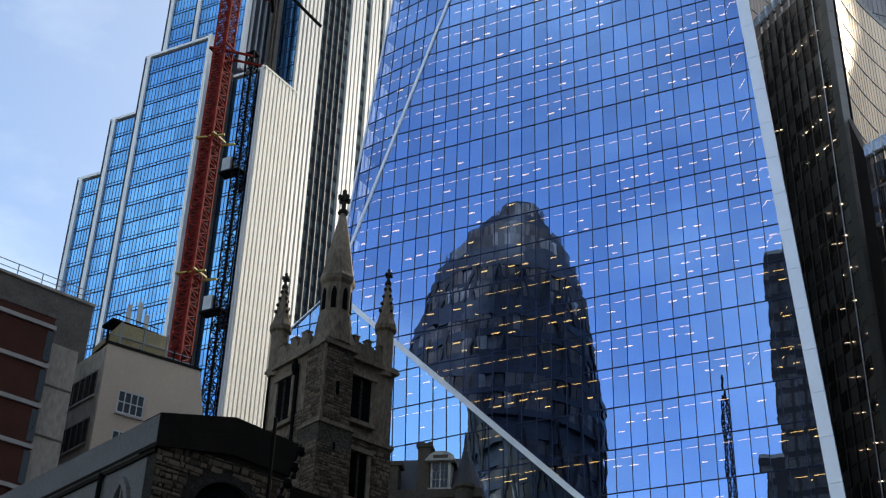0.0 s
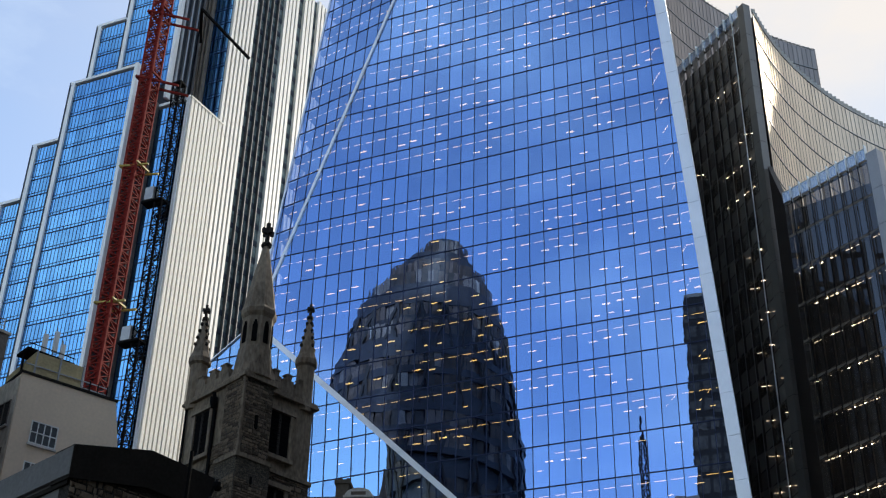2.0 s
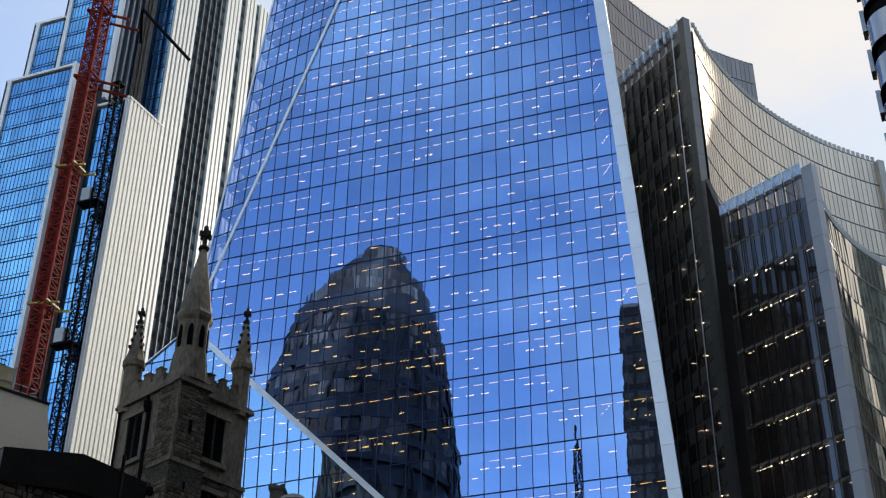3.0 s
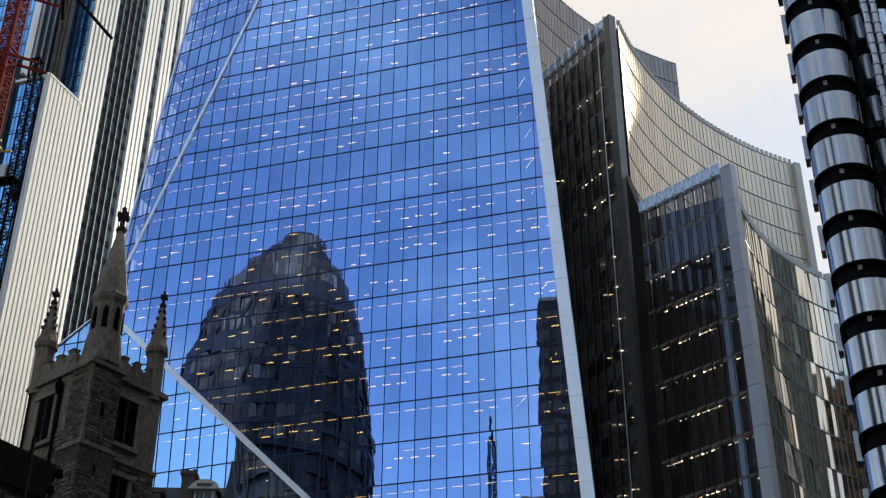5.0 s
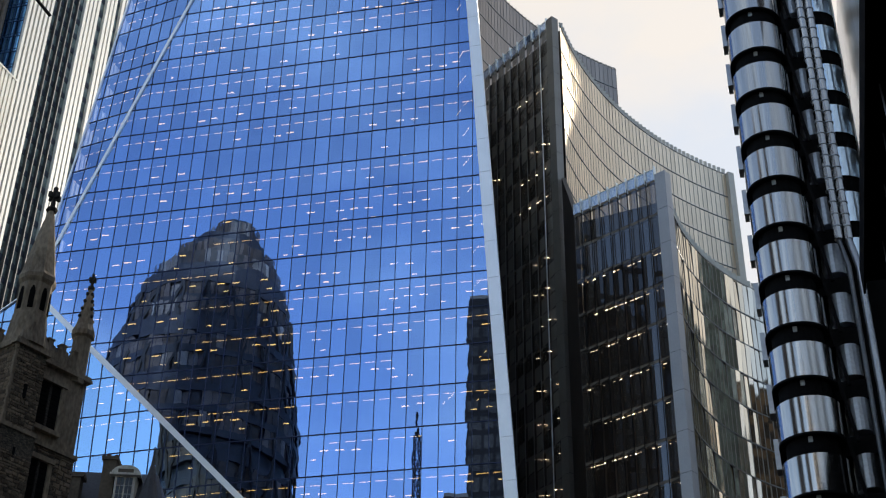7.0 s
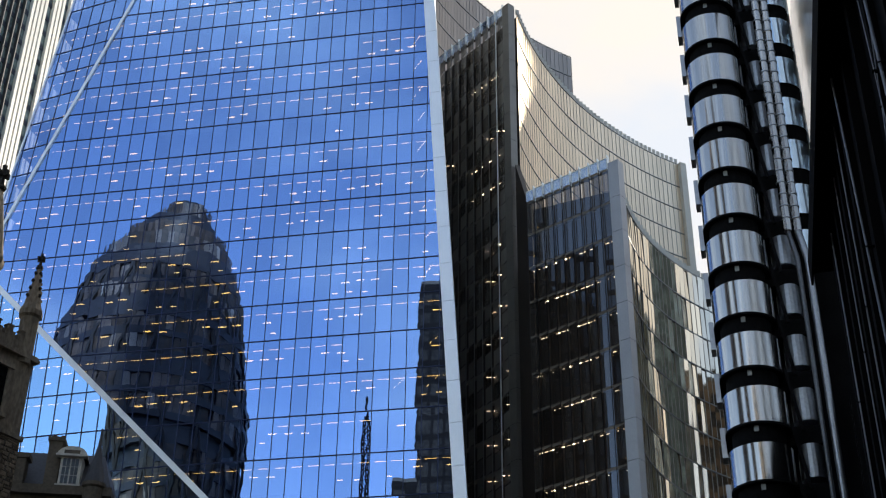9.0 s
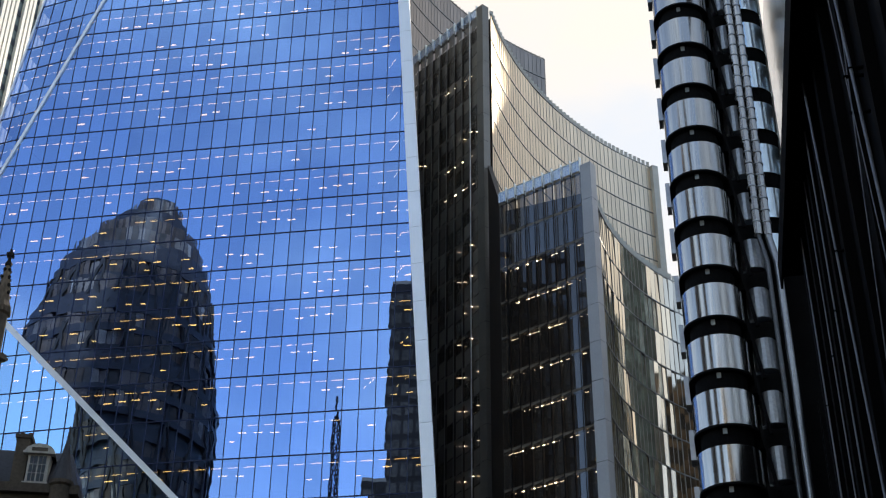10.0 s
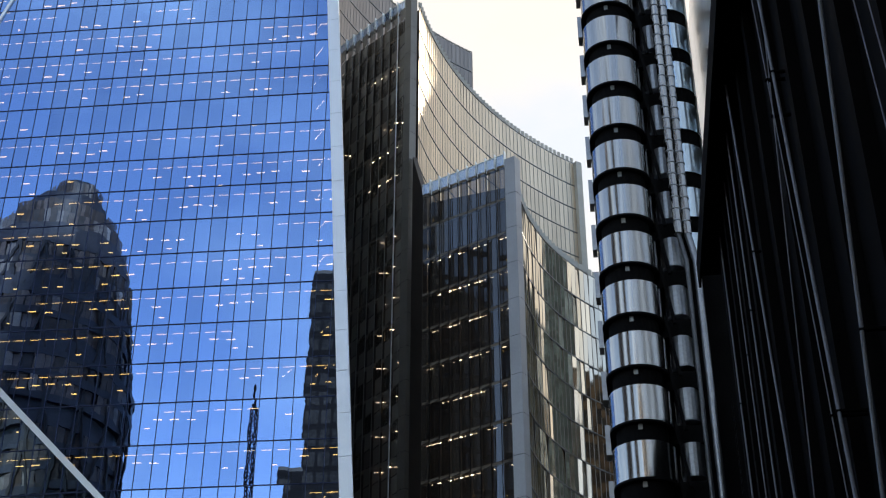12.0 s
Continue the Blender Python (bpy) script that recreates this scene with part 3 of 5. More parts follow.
TEAL_STONE = material("teal_grey_cladding", (0.15, 0.19, 0.20), 0.6, 0, 0.3, 0.4, 4.0)
TEAL_GLAZE = material("teal_glazing", (0.16, 0.24, 0.27), 0.2, 0.0, 0.6, 0.4, 2.0, spec=0.5, tint=(0.34, 0.45, 0.48))
BROWN_STONE = material("brown_stone", (0.22, 0.15, 0.10), 0.85, 0, 0.3, 0.4, 5.0)
PALE_BOUNCE = material("pale_bounce_surface", (0.58, 0.54, 0.48), 0.9, 0, 0.15, 0.3, 4.0)
# unseen blocks added to hold back sky light; the pale one bounces sun
plain_block("rear_light_block", "unseen pale block added behind the viewer to cut sky light and bounce sun", [(-26, -24), (46, -40), (58, -72), (-18, -60)], 95, PALE_BOUNCE, 4.0, 3.0)
plain_block("side_sky_blocker", "unseen tall dark block added on the right to cut sky light", [(46, -20), (78, -4), (70, 34), (48, 24)], 190, NAVY, 4.0, 3.0)

plain_block("brown_stone_block", "brown stone office block mirrored low in the polished shell", [(94, 100), (106, 97), (108, 113), (96, 116)], 83, BROWN_STONE, 3.7, 2.2)
plain_block("east_glazed_block", "teal-grey glazed office tower mirrored in the polished shell", [(98, 119), (104, 117), (107, 127), (101, 129)], 116, TEAL_STONE, 3.8, 1.5, TEAL_GLAZE)



def lattice(name, label, category, base, w, z0, z1, mat, chord, step, m_az=20.0, brace=None):
    """A square lattice mast: four chords and, on each side, rungs and diagonals."""
    t = thing(name, label, category, frame_of(Vector(base), az(m_az)))
    h = w / 2
    for sx, sy in ((-1, -1), (1, -1), (1, 1), (-1, 1)):
        part("chord", boxed(sx * h - chord / 2, sx * h + chord / 2, sy * h - chord / 2, sy * h + chord / 2, z0, z1), mat, t)
    n = int((z1 - z0) / step)
    br = brace or chord * 0.6
    cs = [(-h, -h), (h, -h), (h, h), (-h, h)]
    for i in range(4):
        bm = bmesh.new()
        (ax, ay), (bx, by) = cs[i], cs[(i + 1) % 4]
        for k in range(n):
            za, zb = z0 + k * step, z0 + (k + 1) * step
            beam(bm, (ax, ay, za), (bx, by, za), br)
            beam(bm, (ax, ay, za), (bx, by, zb), br) if k % 2 else beam(bm, (bx, by, za), (ax, ay, zb), br)
        part("bracing", bm, mat, t)
    return t


mast = lattice("site_mast", "black lattice site mast mirrored in the blue glass", "mast", (*seen_in_mirror(13.0, 200), 0.0), 0.85, 0.0, 93.0, BLACK_STEEL_AND_SHADE, 0.16, 1.6)
part("mast_top", lathe(bmesh.new(), [(0.18, 93), (0.12, 97)], 6), BLACK_STEEL_AND_SHADE, mast)
part("lamp_arm", boxed(-0.9, 0.9, -0.15, 0.15, 92.7, 93.2), BLACK_STEEL_AND_SHADE, mast)

# ---- stepped tower under construction, far left ----
U_S = az(118.0)                                  # along its glass front, running right
stepped = thing("stepped_office_tower", "stepped blue glass office tower with white columns, hoist side unfinished", "office tower",
                frame_of(Vector((-43.7, 195.2, 0)), U_S))
SPANDREL = material("blue_grey_rail", (0.022, 0.06, 0.15), 0.4, 0.3, 0.2)
PANE_S = bmesh.new()
PANE_S.faces.new([PANE_S.verts.new(p) for p in ((0.02, 0, -0.3), (1.46, 0, -0.3), (1.46, 0, 3.1), (0.02, 0, 3.1))])
PANE_S = mesh_of("pane", PANE_S, TOWER_GLASS)


def bay(x0, x1, y, ztop, zlow=80.0, cols=True, deep=14.0):
    """A bay of the glass front: body, panes, spandrel rails, thin mullions, edge columns and a roof coping."""
    b = new("bay")
    b.parent = stepped
    part("body", boxed(x0, x1, y + 0.25, y + deep, 0, ztop - 0.4), BODY, b)
    n = max(1, round((x1 - x0) / 1.48))
    w = (x1 - x0) / n
    k = 0
    while zlow + 3.65 * k < ztop - 0.5:
        z = ztop - 0.6 - 3.65 * (k + 1)
        if z < zlow:
            break
        for i in range(n):
            ob = part("pane", PANE_S, TOWER_GLASS, b)
            ob.location = (x0 + i * w, y, z + 0.45)
            ob.scale = (w / 1.48, 1, 1)
            ob.rotation_euler = (rng.gauss(0, 0.002), 0, rng.gauss(0, 0.003))
        part("spandrel", boxed(x0, x1, y - 0.10, y + 0.2, z, z + 0.12), SPANDREL, b)
        part("spandrel", boxed(x0, x1, y - 0.06, y + 0.2, z + 0.66, z + 0.74), SPANDREL, b)
        k += 1
    for i in range(1, 2 * n):
        g = 0.035 if i % 2 == 0 else 0.025
        part("mullion", boxed(x0 + i * w / 2 - g, x0 + i * w / 2 + g, y - 0.06, y + 0.1, zlow, ztop - 0.6), SPANDREL, b)
    if cols:
        part("column", boxed(x0 - 0.55, x0 - 0.05, y - 0.35, y + 0.5, 0, ztop + 0.3), NAVY, b)
        part("column", boxed(x0 - 0.05, x0 + 0.75, y - 0.45, y + 0.5, 0, ztop + 0.2), COLUMN_WHITE, b, "white column")
    part("coping", boxed(x0 - 0.3, x1 + 0.3, y - 0.4, y + 0.6, ztop - 0.25, ztop + 0.3), COLUMN_WHITE, b)
    return b


bay(-26.1, -20.9, 0.6, 138.6)
bay(-20.5, -14.6, 0.3, 150.0)
b3 = bay(-14.4, -0.6, 0.0, 162.5)
part("column", boxed(-0.45, 0.25, -0.5, 0.6, 0, 162.9), COLUMN_WHITE, b3, "white column")
bay(-14.6, -8.6, 4.0, 180.0, 160.0)
b5 = bay(-8.2, 3.7, 4.4, 205.0, 160.0)
part("column", boxed(3.5, 4.2, 4.0, 5.0, 157.0, 205.0), COLUMN_WHITE, b5, "white column")
bay(3.6, 9.0, 3.6, 154.5, 84.0, cols=False, deep=8.0)
bay(1.0, 3.4, 6.0, 154.5, 84.0, cols=False, deep=6.0)
bay(4.2, 10.0, 12.2, 206.0, 150.0, cols=False, deep=6.0)
for x, y in ((2.6, 2.6), (3.1, 2.6), (4.5, 10.8), (5.3, 10.8), (6.1, 10.8)):
    part("core_column", boxed(x, x + 0.4, y, y + 0.8, 0, 205 if y > 5 else 155), CONCRETE_DARK, stepped)

# middle fins take a darker copy of the white, their shade in the colour
SHADED_FIN = material("shaded_fin", (0.07, 0.07, 0.075), 0.5, 0.2, 0.2)
for y in (5.2, 7.0, 8.8, 10.6):
    part("side_column", boxed(4.25, 4.6, y, y + 0.45, 150, 205), GALV, stepped)
K_A = Vector((-33.2, 193.7, 0))
K_B = Vector((-28.9, 201.4, 0))
K_E = K_B + az(34) * 31


def rib_face(origin, u, length, height, fins, glass, fin_mat, zlow, lip):
    """A wall of tall upright fins over glass. fins: (start, end, spacing, width, proud)."""
    f = new("ribbed_facade")
    f.parent = stepped
    set_world(f, frame_of(origin, u))
    part("backing", boxed(0, length, 0.35, 8.0, 0, height - 0.3), NAVY, f)
    n = int((height - zlow) / 3.65)
    g2 = bmesh.new()
    for k in range(n):
        for i in range(int(length / 1.2)):
            z = height - 0.5 - 3.65 * (k + 1)
            dy = rng.uniform(-0.01, 0.01)
            g2.faces.new([g2.verts.new(p) for p in ((i * 1.2 + 0.03, 0.3 + dy, z), (i * 1.2 + 1.17, 0.3 - dy, z), (i * 1.2 + 1.17, 0.3 - dy, z + 3.3), (i * 1.2 + 0.03, 0.3 + dy, z + 3.3))])
    tagged(part("glazing", g2, glass, f), kind="stuff")
    for s, e, sp, w, pr, fm in fins:
        x = s
        while x + w <= e + 1e-6:
            part("fin", boxed(x, x + w, -pr, 0.25, zlow - 20, height - 0.05), fm, f)
            x += sp
    for k in range(n):
        z = height - 0.5 - 3.65 * (k + 1)
        part("joint", boxed(0, length, 0.18, 0.29, z - 0.35, z + 0.75), NAVY, f)
    if lip:
        part("coping", boxed(-0.2, length + 0.1, -0.5, 0.4, height - 0.05, height + 0.35), fin_mat, f)
    return f


rib_face(K_A, az(34), 8.9, 154.6, [(0.0, 8.9, 0.99, 0.66, 0.42, CREAM)], DARK_GLASS, CREAM, 84, True)
set_world(part("corner_post", boxed(-0.6, 0.0, -0.3, 0.6, 0, 155.2), COLUMN_WHITE, stepped), frame_of(K_A, az(118)))
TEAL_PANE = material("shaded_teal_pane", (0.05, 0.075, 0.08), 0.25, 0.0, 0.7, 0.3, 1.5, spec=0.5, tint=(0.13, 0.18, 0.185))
rib_face(K_B, az(34), 31.0, 207.0, [(0.0, 7.2, 1.15, 0.66, 0.35, WHITE_FIN), (7.9, 15.0, 1.75, 0.22, 0.35, SHADED_FIN), (15.2, 20.2, 1.2, 0.8, 0.4, WHITE_FIN),
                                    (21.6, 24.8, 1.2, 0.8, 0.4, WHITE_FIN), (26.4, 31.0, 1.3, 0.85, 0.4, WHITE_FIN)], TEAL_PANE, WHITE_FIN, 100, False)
b = bmesh.new()
prism(b, [(K_B.x + 0.4, K_B.y + 0.8), (K_E.x, K_E.y), (K_E.x - 30, K_E.y + 16), (K_B.x - 22, K_B.y + 20)], 0, 206.5)
part("core", b, NAVY, stepped)

crane = lattice("tower_crane", "red lattice tower crane tied to the stepped tower", "crane", (-39.3, 186.0, 0), 2.3, 70.0, 215.0, RED, 0.3, 1.25, 118, 0.17)
part("mast_foot", boxed(-0.5, 0.5, -0.5, 0.5, 0, 70.0), RED, crane)
part("ladder", boxed(-0.25, 0.25, -0.4, 0.4, 70, 215), RED, crane)
for z in (107.0, 133.0):
    b = bmesh.new()
    for y in (-1.5, 1.5):
        beam(b, (-1.9, y, z), (3.0, y + 1.2, z), 0.3)
    for x in (-1.7, 1.7):
        beam(b, (x, -1.7, z + 0.02), (x, 1.7, z + 0.02), 0.3)
    part("tie_frame", b, YELLOW, crane, "yellow tie frame")
for z in (152.0, 167.0):
    b = bmesh.new()
    for y in (-1.5, 1.5):
        beam(b, (-1.9, y, z + 0.3), (5.6, y + 2.4, z - 2.4), 0.34)
    beam(b, (-1.7, -1.7, z), (-1.7, 1.7, z), 0.34)
    beam(b, (1.7, -1.7, z), (1.7, 1.7, z), 0.34)
    part("tie_frame", b, RED, crane)
hoist = lattice("hoist_mast", "black lattice builder's hoist mast beside the cream fins", "hoist", (-35.3, 192.6, 0), 1.5, 60.0, 156.5, BLACK_STEEL_AND_SHADE, 0.2, 1.5, 118)
part("mast_foot", boxed(-0.5, 0.5, -0.5, 0.5, 0, 60.0), BLACK_STEEL_AND_SHADE, hoist)
for z in (104.0, 131.0):
    part("landing", boxed(-3.2, 1.0, -1.2, 0.8, z, z + 0.35), BLACK_STEEL_AND_SHADE, hoist)
    part("cage", boxed(-2.6, -0.9, -1.3, 0.4, z + 0.4, z + 2.9), GALV, hoist)
part("top_frame", boxed(-0.9, 0.9, -0.9, 0.9, 156.5, 156.8), BLACK_STEEL_AND_SHADE, hoist)
jib = thing("crane_jib_frame", "dark raking steel beam on the stepped tower's roof", "steel beam")
b = bmesh.new()
beam(b, (-33.0, 190.0, 172.5), (-24.0, 196.0, 166.5), 0.42)
beam(b, (-33.0, 190.0, 172.5), (-33.6, 197.5, 171.0), 0.5)
part("beam", b, BLACK_STEEL_AND_SHADE, jib)


# ---- stone church ----
church = thing("church", "old stone church with a pinnacled tower and stair-turret spire", "church")
tower = new("tower")
tower.parent = church
N_C = Vector((-5.07, 54.36, 0))
S_X, S_Y, SET = 4.3, 4.45, 0.4                  # the tower's sides; its front stands back behind the turret
T_X, T_Y = 1.62, 1.33                           # the stair turret's sides
set_world(tower, frame_of(N_C, az(50.0)))     # x along the right face, y along the left face going back-left
TOP = 29.15
STR = 25.45
part("lower_wall", boxed(0, S_X, SET, S_Y, 0, STR), STONE, tower)
part("upper_wall", boxed(0.05, S_X - 0.05, SET + 0.05, S_Y - 0.05, STR, TOP), ASHLAR, tower)
part("string_course", boxed(0.02, S_X + 0.09, SET - 0.09, S_Y + 0.09, STR - 0.05, STR + 0.14), ASHLAR, tower)
part("cornice", boxed(-0.14, S_X + 0.16, SET - 0.16, S_Y + 0.16, TOP, TOP + 0.13), ASHLAR, tower)
part("cornice_roll", boxed(-0.08, S_X + 0.10, SET - 0.10, S_Y + 0.10, TOP + 0.13, TOP + 0.28), ASHLAR, tower)
part("roof", boxed(0.3, S_X - 0.3, SET + 0.3, S_Y - 0.3, TOP + 0.2, TOP + 0.5), LEAD, tower)


def merlons(along_x, lo, hi, fixed, thick=0.28):
    """A parapet with stepped battlements between lo and hi."""
    def wall(a, b, z0, z1, d=0.0):
        c = (a, b, fixed + d, fixed + thick - d) if along_x else (fixed + d, fixed + thick - d, a, b)
        return boxed(*c, z0, z1)

    part("parapet", wall(lo, hi, TOP + 0.28, TOP + 0.72, 0.01), ASHLAR, tower)
    n = 3
    for k in range(n):
        a = lo + (hi - lo) * (k + 0.10) / n
        b = lo + (hi - lo) * (k + 0.90) / n
        part("merlon", wall(a, b, TOP + 0.72, TOP + 0.98), ASHLAR, tower)
        part("merlon", wall(a + 0.15, b - 0.15, TOP + 0.98, TOP + 1.2), ASHLAR, tower)
        part("merlon_cap", wall(a + 0.11, b - 0.11, TOP + 1.2, TOP + 1.26, -0.04), ASHLAR, tower)


merlons(True, T_X, S_X - 0.5, SET)
merlons(False, T_Y, S_Y - 0.5, 0.0)
merlons(True, 0.5, S_X - 0.5, S_Y - 0.28)
merlons(False, SET + 0.5, S_Y - 0.5, S_X - 0.28)


def cross(z, x, y, s, parent):
    b = bmesh.new()
    box(b, x - 0.07 * s, x + 0.07 * s, y - 0.07 * s, y + 0.07 * s, z, z + 1.1 * s)
    box(b, x - 0.28 * s, x + 0.28 * s, y - 0.06 * s, y + 0.06 * s, z + 0.55 * s, z + 0.78 * s)
    box(b, x - 0.06 * s, x + 0.06 * s, y - 0.28 * s, y + 0.28 * s, z + 0.55 * s, z + 0.78 * s)
    lathe(b, [(0.2 * s, z - 0.1), (0.24 * s, z), (0.2 * s, z + 0.1)], 8, (x, y))
    part("finial", b, STONE_DARK, parent)


def pinnacle(x, y, z0, z1, r):
    """A square shaft, a broached cap and a crocketed spirelet with a cross."""
    p = new("pinnacle")
    p.parent = tower
    part("shaft", lathe(bmesh.new(), [(r, z0), (r, z0 + 2.3), (r * 1.28, z0 + 2.4), (r * 1.28, z0 + 2.65), (r * 0.95, z0 + 3.0)], 8, (x, y), 0.39), ASHLAR, p)
    h = z1 - z0 - 3.0
    part("spirelet", lathe(bmesh.new(), [(r * 0.95, z0 + 3.0), (r * 0.68, z0 + 3.0 + h * 0.35), (r * 0.3, z0 + 3.0 + h * 0.85), (r * 0.2, z0 + 3.0 + h)], 8, (x, y), 0.39), ASHLAR, p)
    for k in range(4):
        zz = z0 + 3.12 + h * (0.1 + 0.21 * k)
        rr = r * (0.93 - 0.19 * k)
        for dx, dy in ((1, 0), (-1, 0), (0, 1), (0, -1)):
            part("crocket", lathe(bmesh.new(), [(0.03, zz - 0.02), (0.085, zz + 0.05), (0.08, zz + 0.12), (0.03, zz + 0.17)], 6, (x + dx * rr, y + dy * rr)), STONE_DARK, p)
    cross(z1, x, y, 0.72, p)


pinnacle(S_X - 0.5, SET + 0.25, TOP - 0.2, TOP + 4.8, 0.42)
pinnacle(0.25, S_Y - 0.25, TOP - 0.2, TOP + 4.65, 0.42)
pinnacle(S_X - 0.2, S_Y - 0.2, TOP - 0.2, TOP + 4.6, 0.42)

# square stair turret on the near corner, with its eight-sided lantern and spire
turret = new("stair_turret")
turret.parent = church
set_world(turret, tower.matrix_basis)
TC = (0.85, 0.68)
part("shaft", boxed(-0.10, T_X + 0.10, -0.10, T_Y + 0.1, 0, STR - 0.1), STONE, turret)
part("upper_shaft", boxed(-0.02, T_X, 0.0, T_Y, STR + 0.05, 29.2), STONE, turret)
part("string_course", boxed(-0.16, T_X + 0.16, -0.16, T_Y + 0.1, STR - 0.1, STR + 0.08), ASHLAR, turret)
part("cornice", boxed(-0.15, T_X + 0.14, -0.14, T_Y + 0.14, 29.2, 29.36), ASHLAR, turret)
part("cornice_roll", boxed(-0.07, T_X + 0.06, -0.06, T_Y + 0.06, 29.36, 29.52), ASHLAR, turret)
part("quoin", boxed(-0.035, 0.10, -0.035, 0.10, STR + 0.1, 29.2), ASHLAR, turret)
part("broach", lathe(bmesh.new(), [(1.06, 29.52), (1.0, 29.75), (0.62, 30.75)], 4, TC, math.pi / 4), ASHLAR, turret)
part("lantern_base", lathe(bmesh.new(), [(0.92, 29.5), (0.86, 30.2), (0.80, 30.7), (0.76, 31.0)], 8, TC, 0.39), ASHLAR, turret)
part("lantern", lathe(bmesh.new(), [(0.73, 31.0), (0.73, 32.55), (0.84, 32.75), (0.86, 32.95), (0.8, 33.1)], 8, TC, 0.39), ASHLAR, turret)
part("spire", lathe(bmesh.new(), [(0.79, 33.05), (0.60, 34.2), (0.33, 35.7), (0.13, 36.7)], 8, TC, 0.39), ASHLAR, turret)
# slits and lancets are flat black, the unlit openings put into colour
for z in (26.9, 24.0):
    part("slit_window", boxed(0.72, 0.84, -0.115, 0.05, z, z + 0.62), BLACK_STEEL_AND_SHADE, turret)
for k in range(8):
    a = k * math.pi / 4
    c, s = math.cos(a), math.sin(a)
    for zt, hw in ((32.05, 0.12), (32.2, 0.09), (32.3, 0.05)):
        b = bmesh.new()
        for w0 in (-1,):
            q = [Vector((TC[0] + 0.69 * c - s * e, TC[1] + 0.69 * s + c * e, z)) for e, z in ((-hw, 31.2), (hw, 31.2), (hw, zt), (-hw, zt))]
            o = Vector((c, s, 0)) * 0.03
            vs = [b.verts.new(p + o * (-4)) for p in q] + [b.verts.new(p + o) for p in q]
            for f in ((0, 1, 2, 3), (4, 7, 6, 5), (0, 4, 5, 1), (1, 5, 6, 2), (2, 6, 7, 3), (3, 7, 4, 0)):
                b.faces.new([vs[i] for i in f])
        part("lancet", b, BLACK_STEEL_AND_SHADE, turret)
cross(36.75, *TC, 1.15, turret)


def louvre_window(face_x, a, w, z0, z1):
    """A belfry opening: its darkness put in as a black sheet and black louvres, with stone jambs, hood and mullion."""
    win = new("belfry_window")
    win.parent = church
    m = tower.matrix_basis.copy()
    set_world(win, m @ Matrix.Translation((0, SET, 0)) if face_x else m @ Matrix(((0, 1, 0, 0), (1, 0, 0, 0), (0, 0, 1, 0), (0, 0, 0, 1))))
    part("recess", boxed(a, a + w, -0.02, 0.12, z0, z1), BLACK_STEEL_AND_SHADE, win)
    part("jamb", boxed(a - 0.2, a, -0.10, 0.1, z0, z1), ASHLAR, win)
    part("jamb", boxed(a + w, a + w + 0.2, -0.10, 0.1, z0, z1), ASHLAR, win)
    part("hood", boxed(a - 0.26, a + w + 0.26, -0.18, 0.1, z1, z1 + 0.22), ASHLAR, win)
    part("sill", boxed(a - 0.26, a + w + 0.26, -0.16, 0.1, z0 - 0.2, z0), ASHLAR, win)
    part("mullion", boxed(a + w / 2 - 0.06, a + w / 2 + 0.06, -0.08, 0.1, z0, z1), STONE_DARK, win)
    for k in range(9):
        z = z0 + 0.12 + k * (z1 - z0 - 0.2) / 9
        part("louvre", boxed(a + 0.03, a + w - 0.03, -0.05, 0.0, z, z + 0.05), BLACK_STEEL_AND_SHADE, win)


louvre_window(True, 1.8, 1.15, 26.25, 28.35)
louvre_window(False, 2.35, 1.1, 26.2, 28.35)
louvre_window(True, 1.95, 1.0, 22.6, 24.75)
part("downpipe", tube(bmesh.new(), [(-0.06, 2.0, 10), (-0.06, 2.0, 28.5), (-0.2, 2.0, 29.0)], 0.09), BLACK_STEEL_AND_SHADE, tower)
part("downpipe", tube(bmesh.new(), [(-0.06, 4.3, 10), (-0.06, 4.3, 28.9)], 0.06), BLACK_STEEL_AND_SHADE, tower)
part("hopper", lathe(bmesh.new(), [(0.09, 28.25), (0.17, 28.5), (0.18, 28.75)], 8, (-0.18, 2.0)), BLACK_STEEL_AND_SHADE, tower)

# west vestry with its big arch, in front of the tower
vestry = new("vestry")
vestry.parent = church
V_C = Vector((-9.37, 43.0, 0))
set_world(vestry, frame_of(V_C, az(48.0)))
b = bmesh.new()
ol = [(0, 0), (5.6, 0), (5.6, 20.5), (2.2, 20.55), (0, 19.9)]
vs = [b.verts.new((x, 0, z)) for x, z in ol] + [b.verts.new((x, 0.6, z)) for x, z in ol]
b.faces.new(vs[:5])
b.faces.new(vs[9:4:-1])
for i in range(5):
    b.faces.new((vs[i], vs[(i + 1) % 5], vs[5 + (i + 1) % 5], vs[5 + i]))
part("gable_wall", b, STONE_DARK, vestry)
b = bmesh.new()
ol = [(-0.15, 19.25), (2.9, 19.85), (5.7, 19.75), (5.7, 21.1), (2.9, 21.25), (-0.15, 20.45)]
vs = [b.verts.new((x, -0.14, z)) for x, z in ol] + [b.verts.new((x, 1.0, z)) for x, z in ol]
b.faces.new(vs[:6])
b.faces.new(vs[11:5:-1])
for i in range(6):
    b.faces.new((vs[i], vs[(i + 1) % 6], vs[6 + (i + 1) % 6], vs[6 + i]))
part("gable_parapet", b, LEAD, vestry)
hole = bmesh.new()
arch = [(2.9 + 1.6 * math.cos(math.pi * k / 14), 17.3 + 1.6 * math.sin(math.pi * k / 14)) for k in range(15)]
hole.faces.new([hole.verts.new((x, -0.03, z)) for x, z in arch + [(1.3, 8.0), (4.5, 8.0)]])
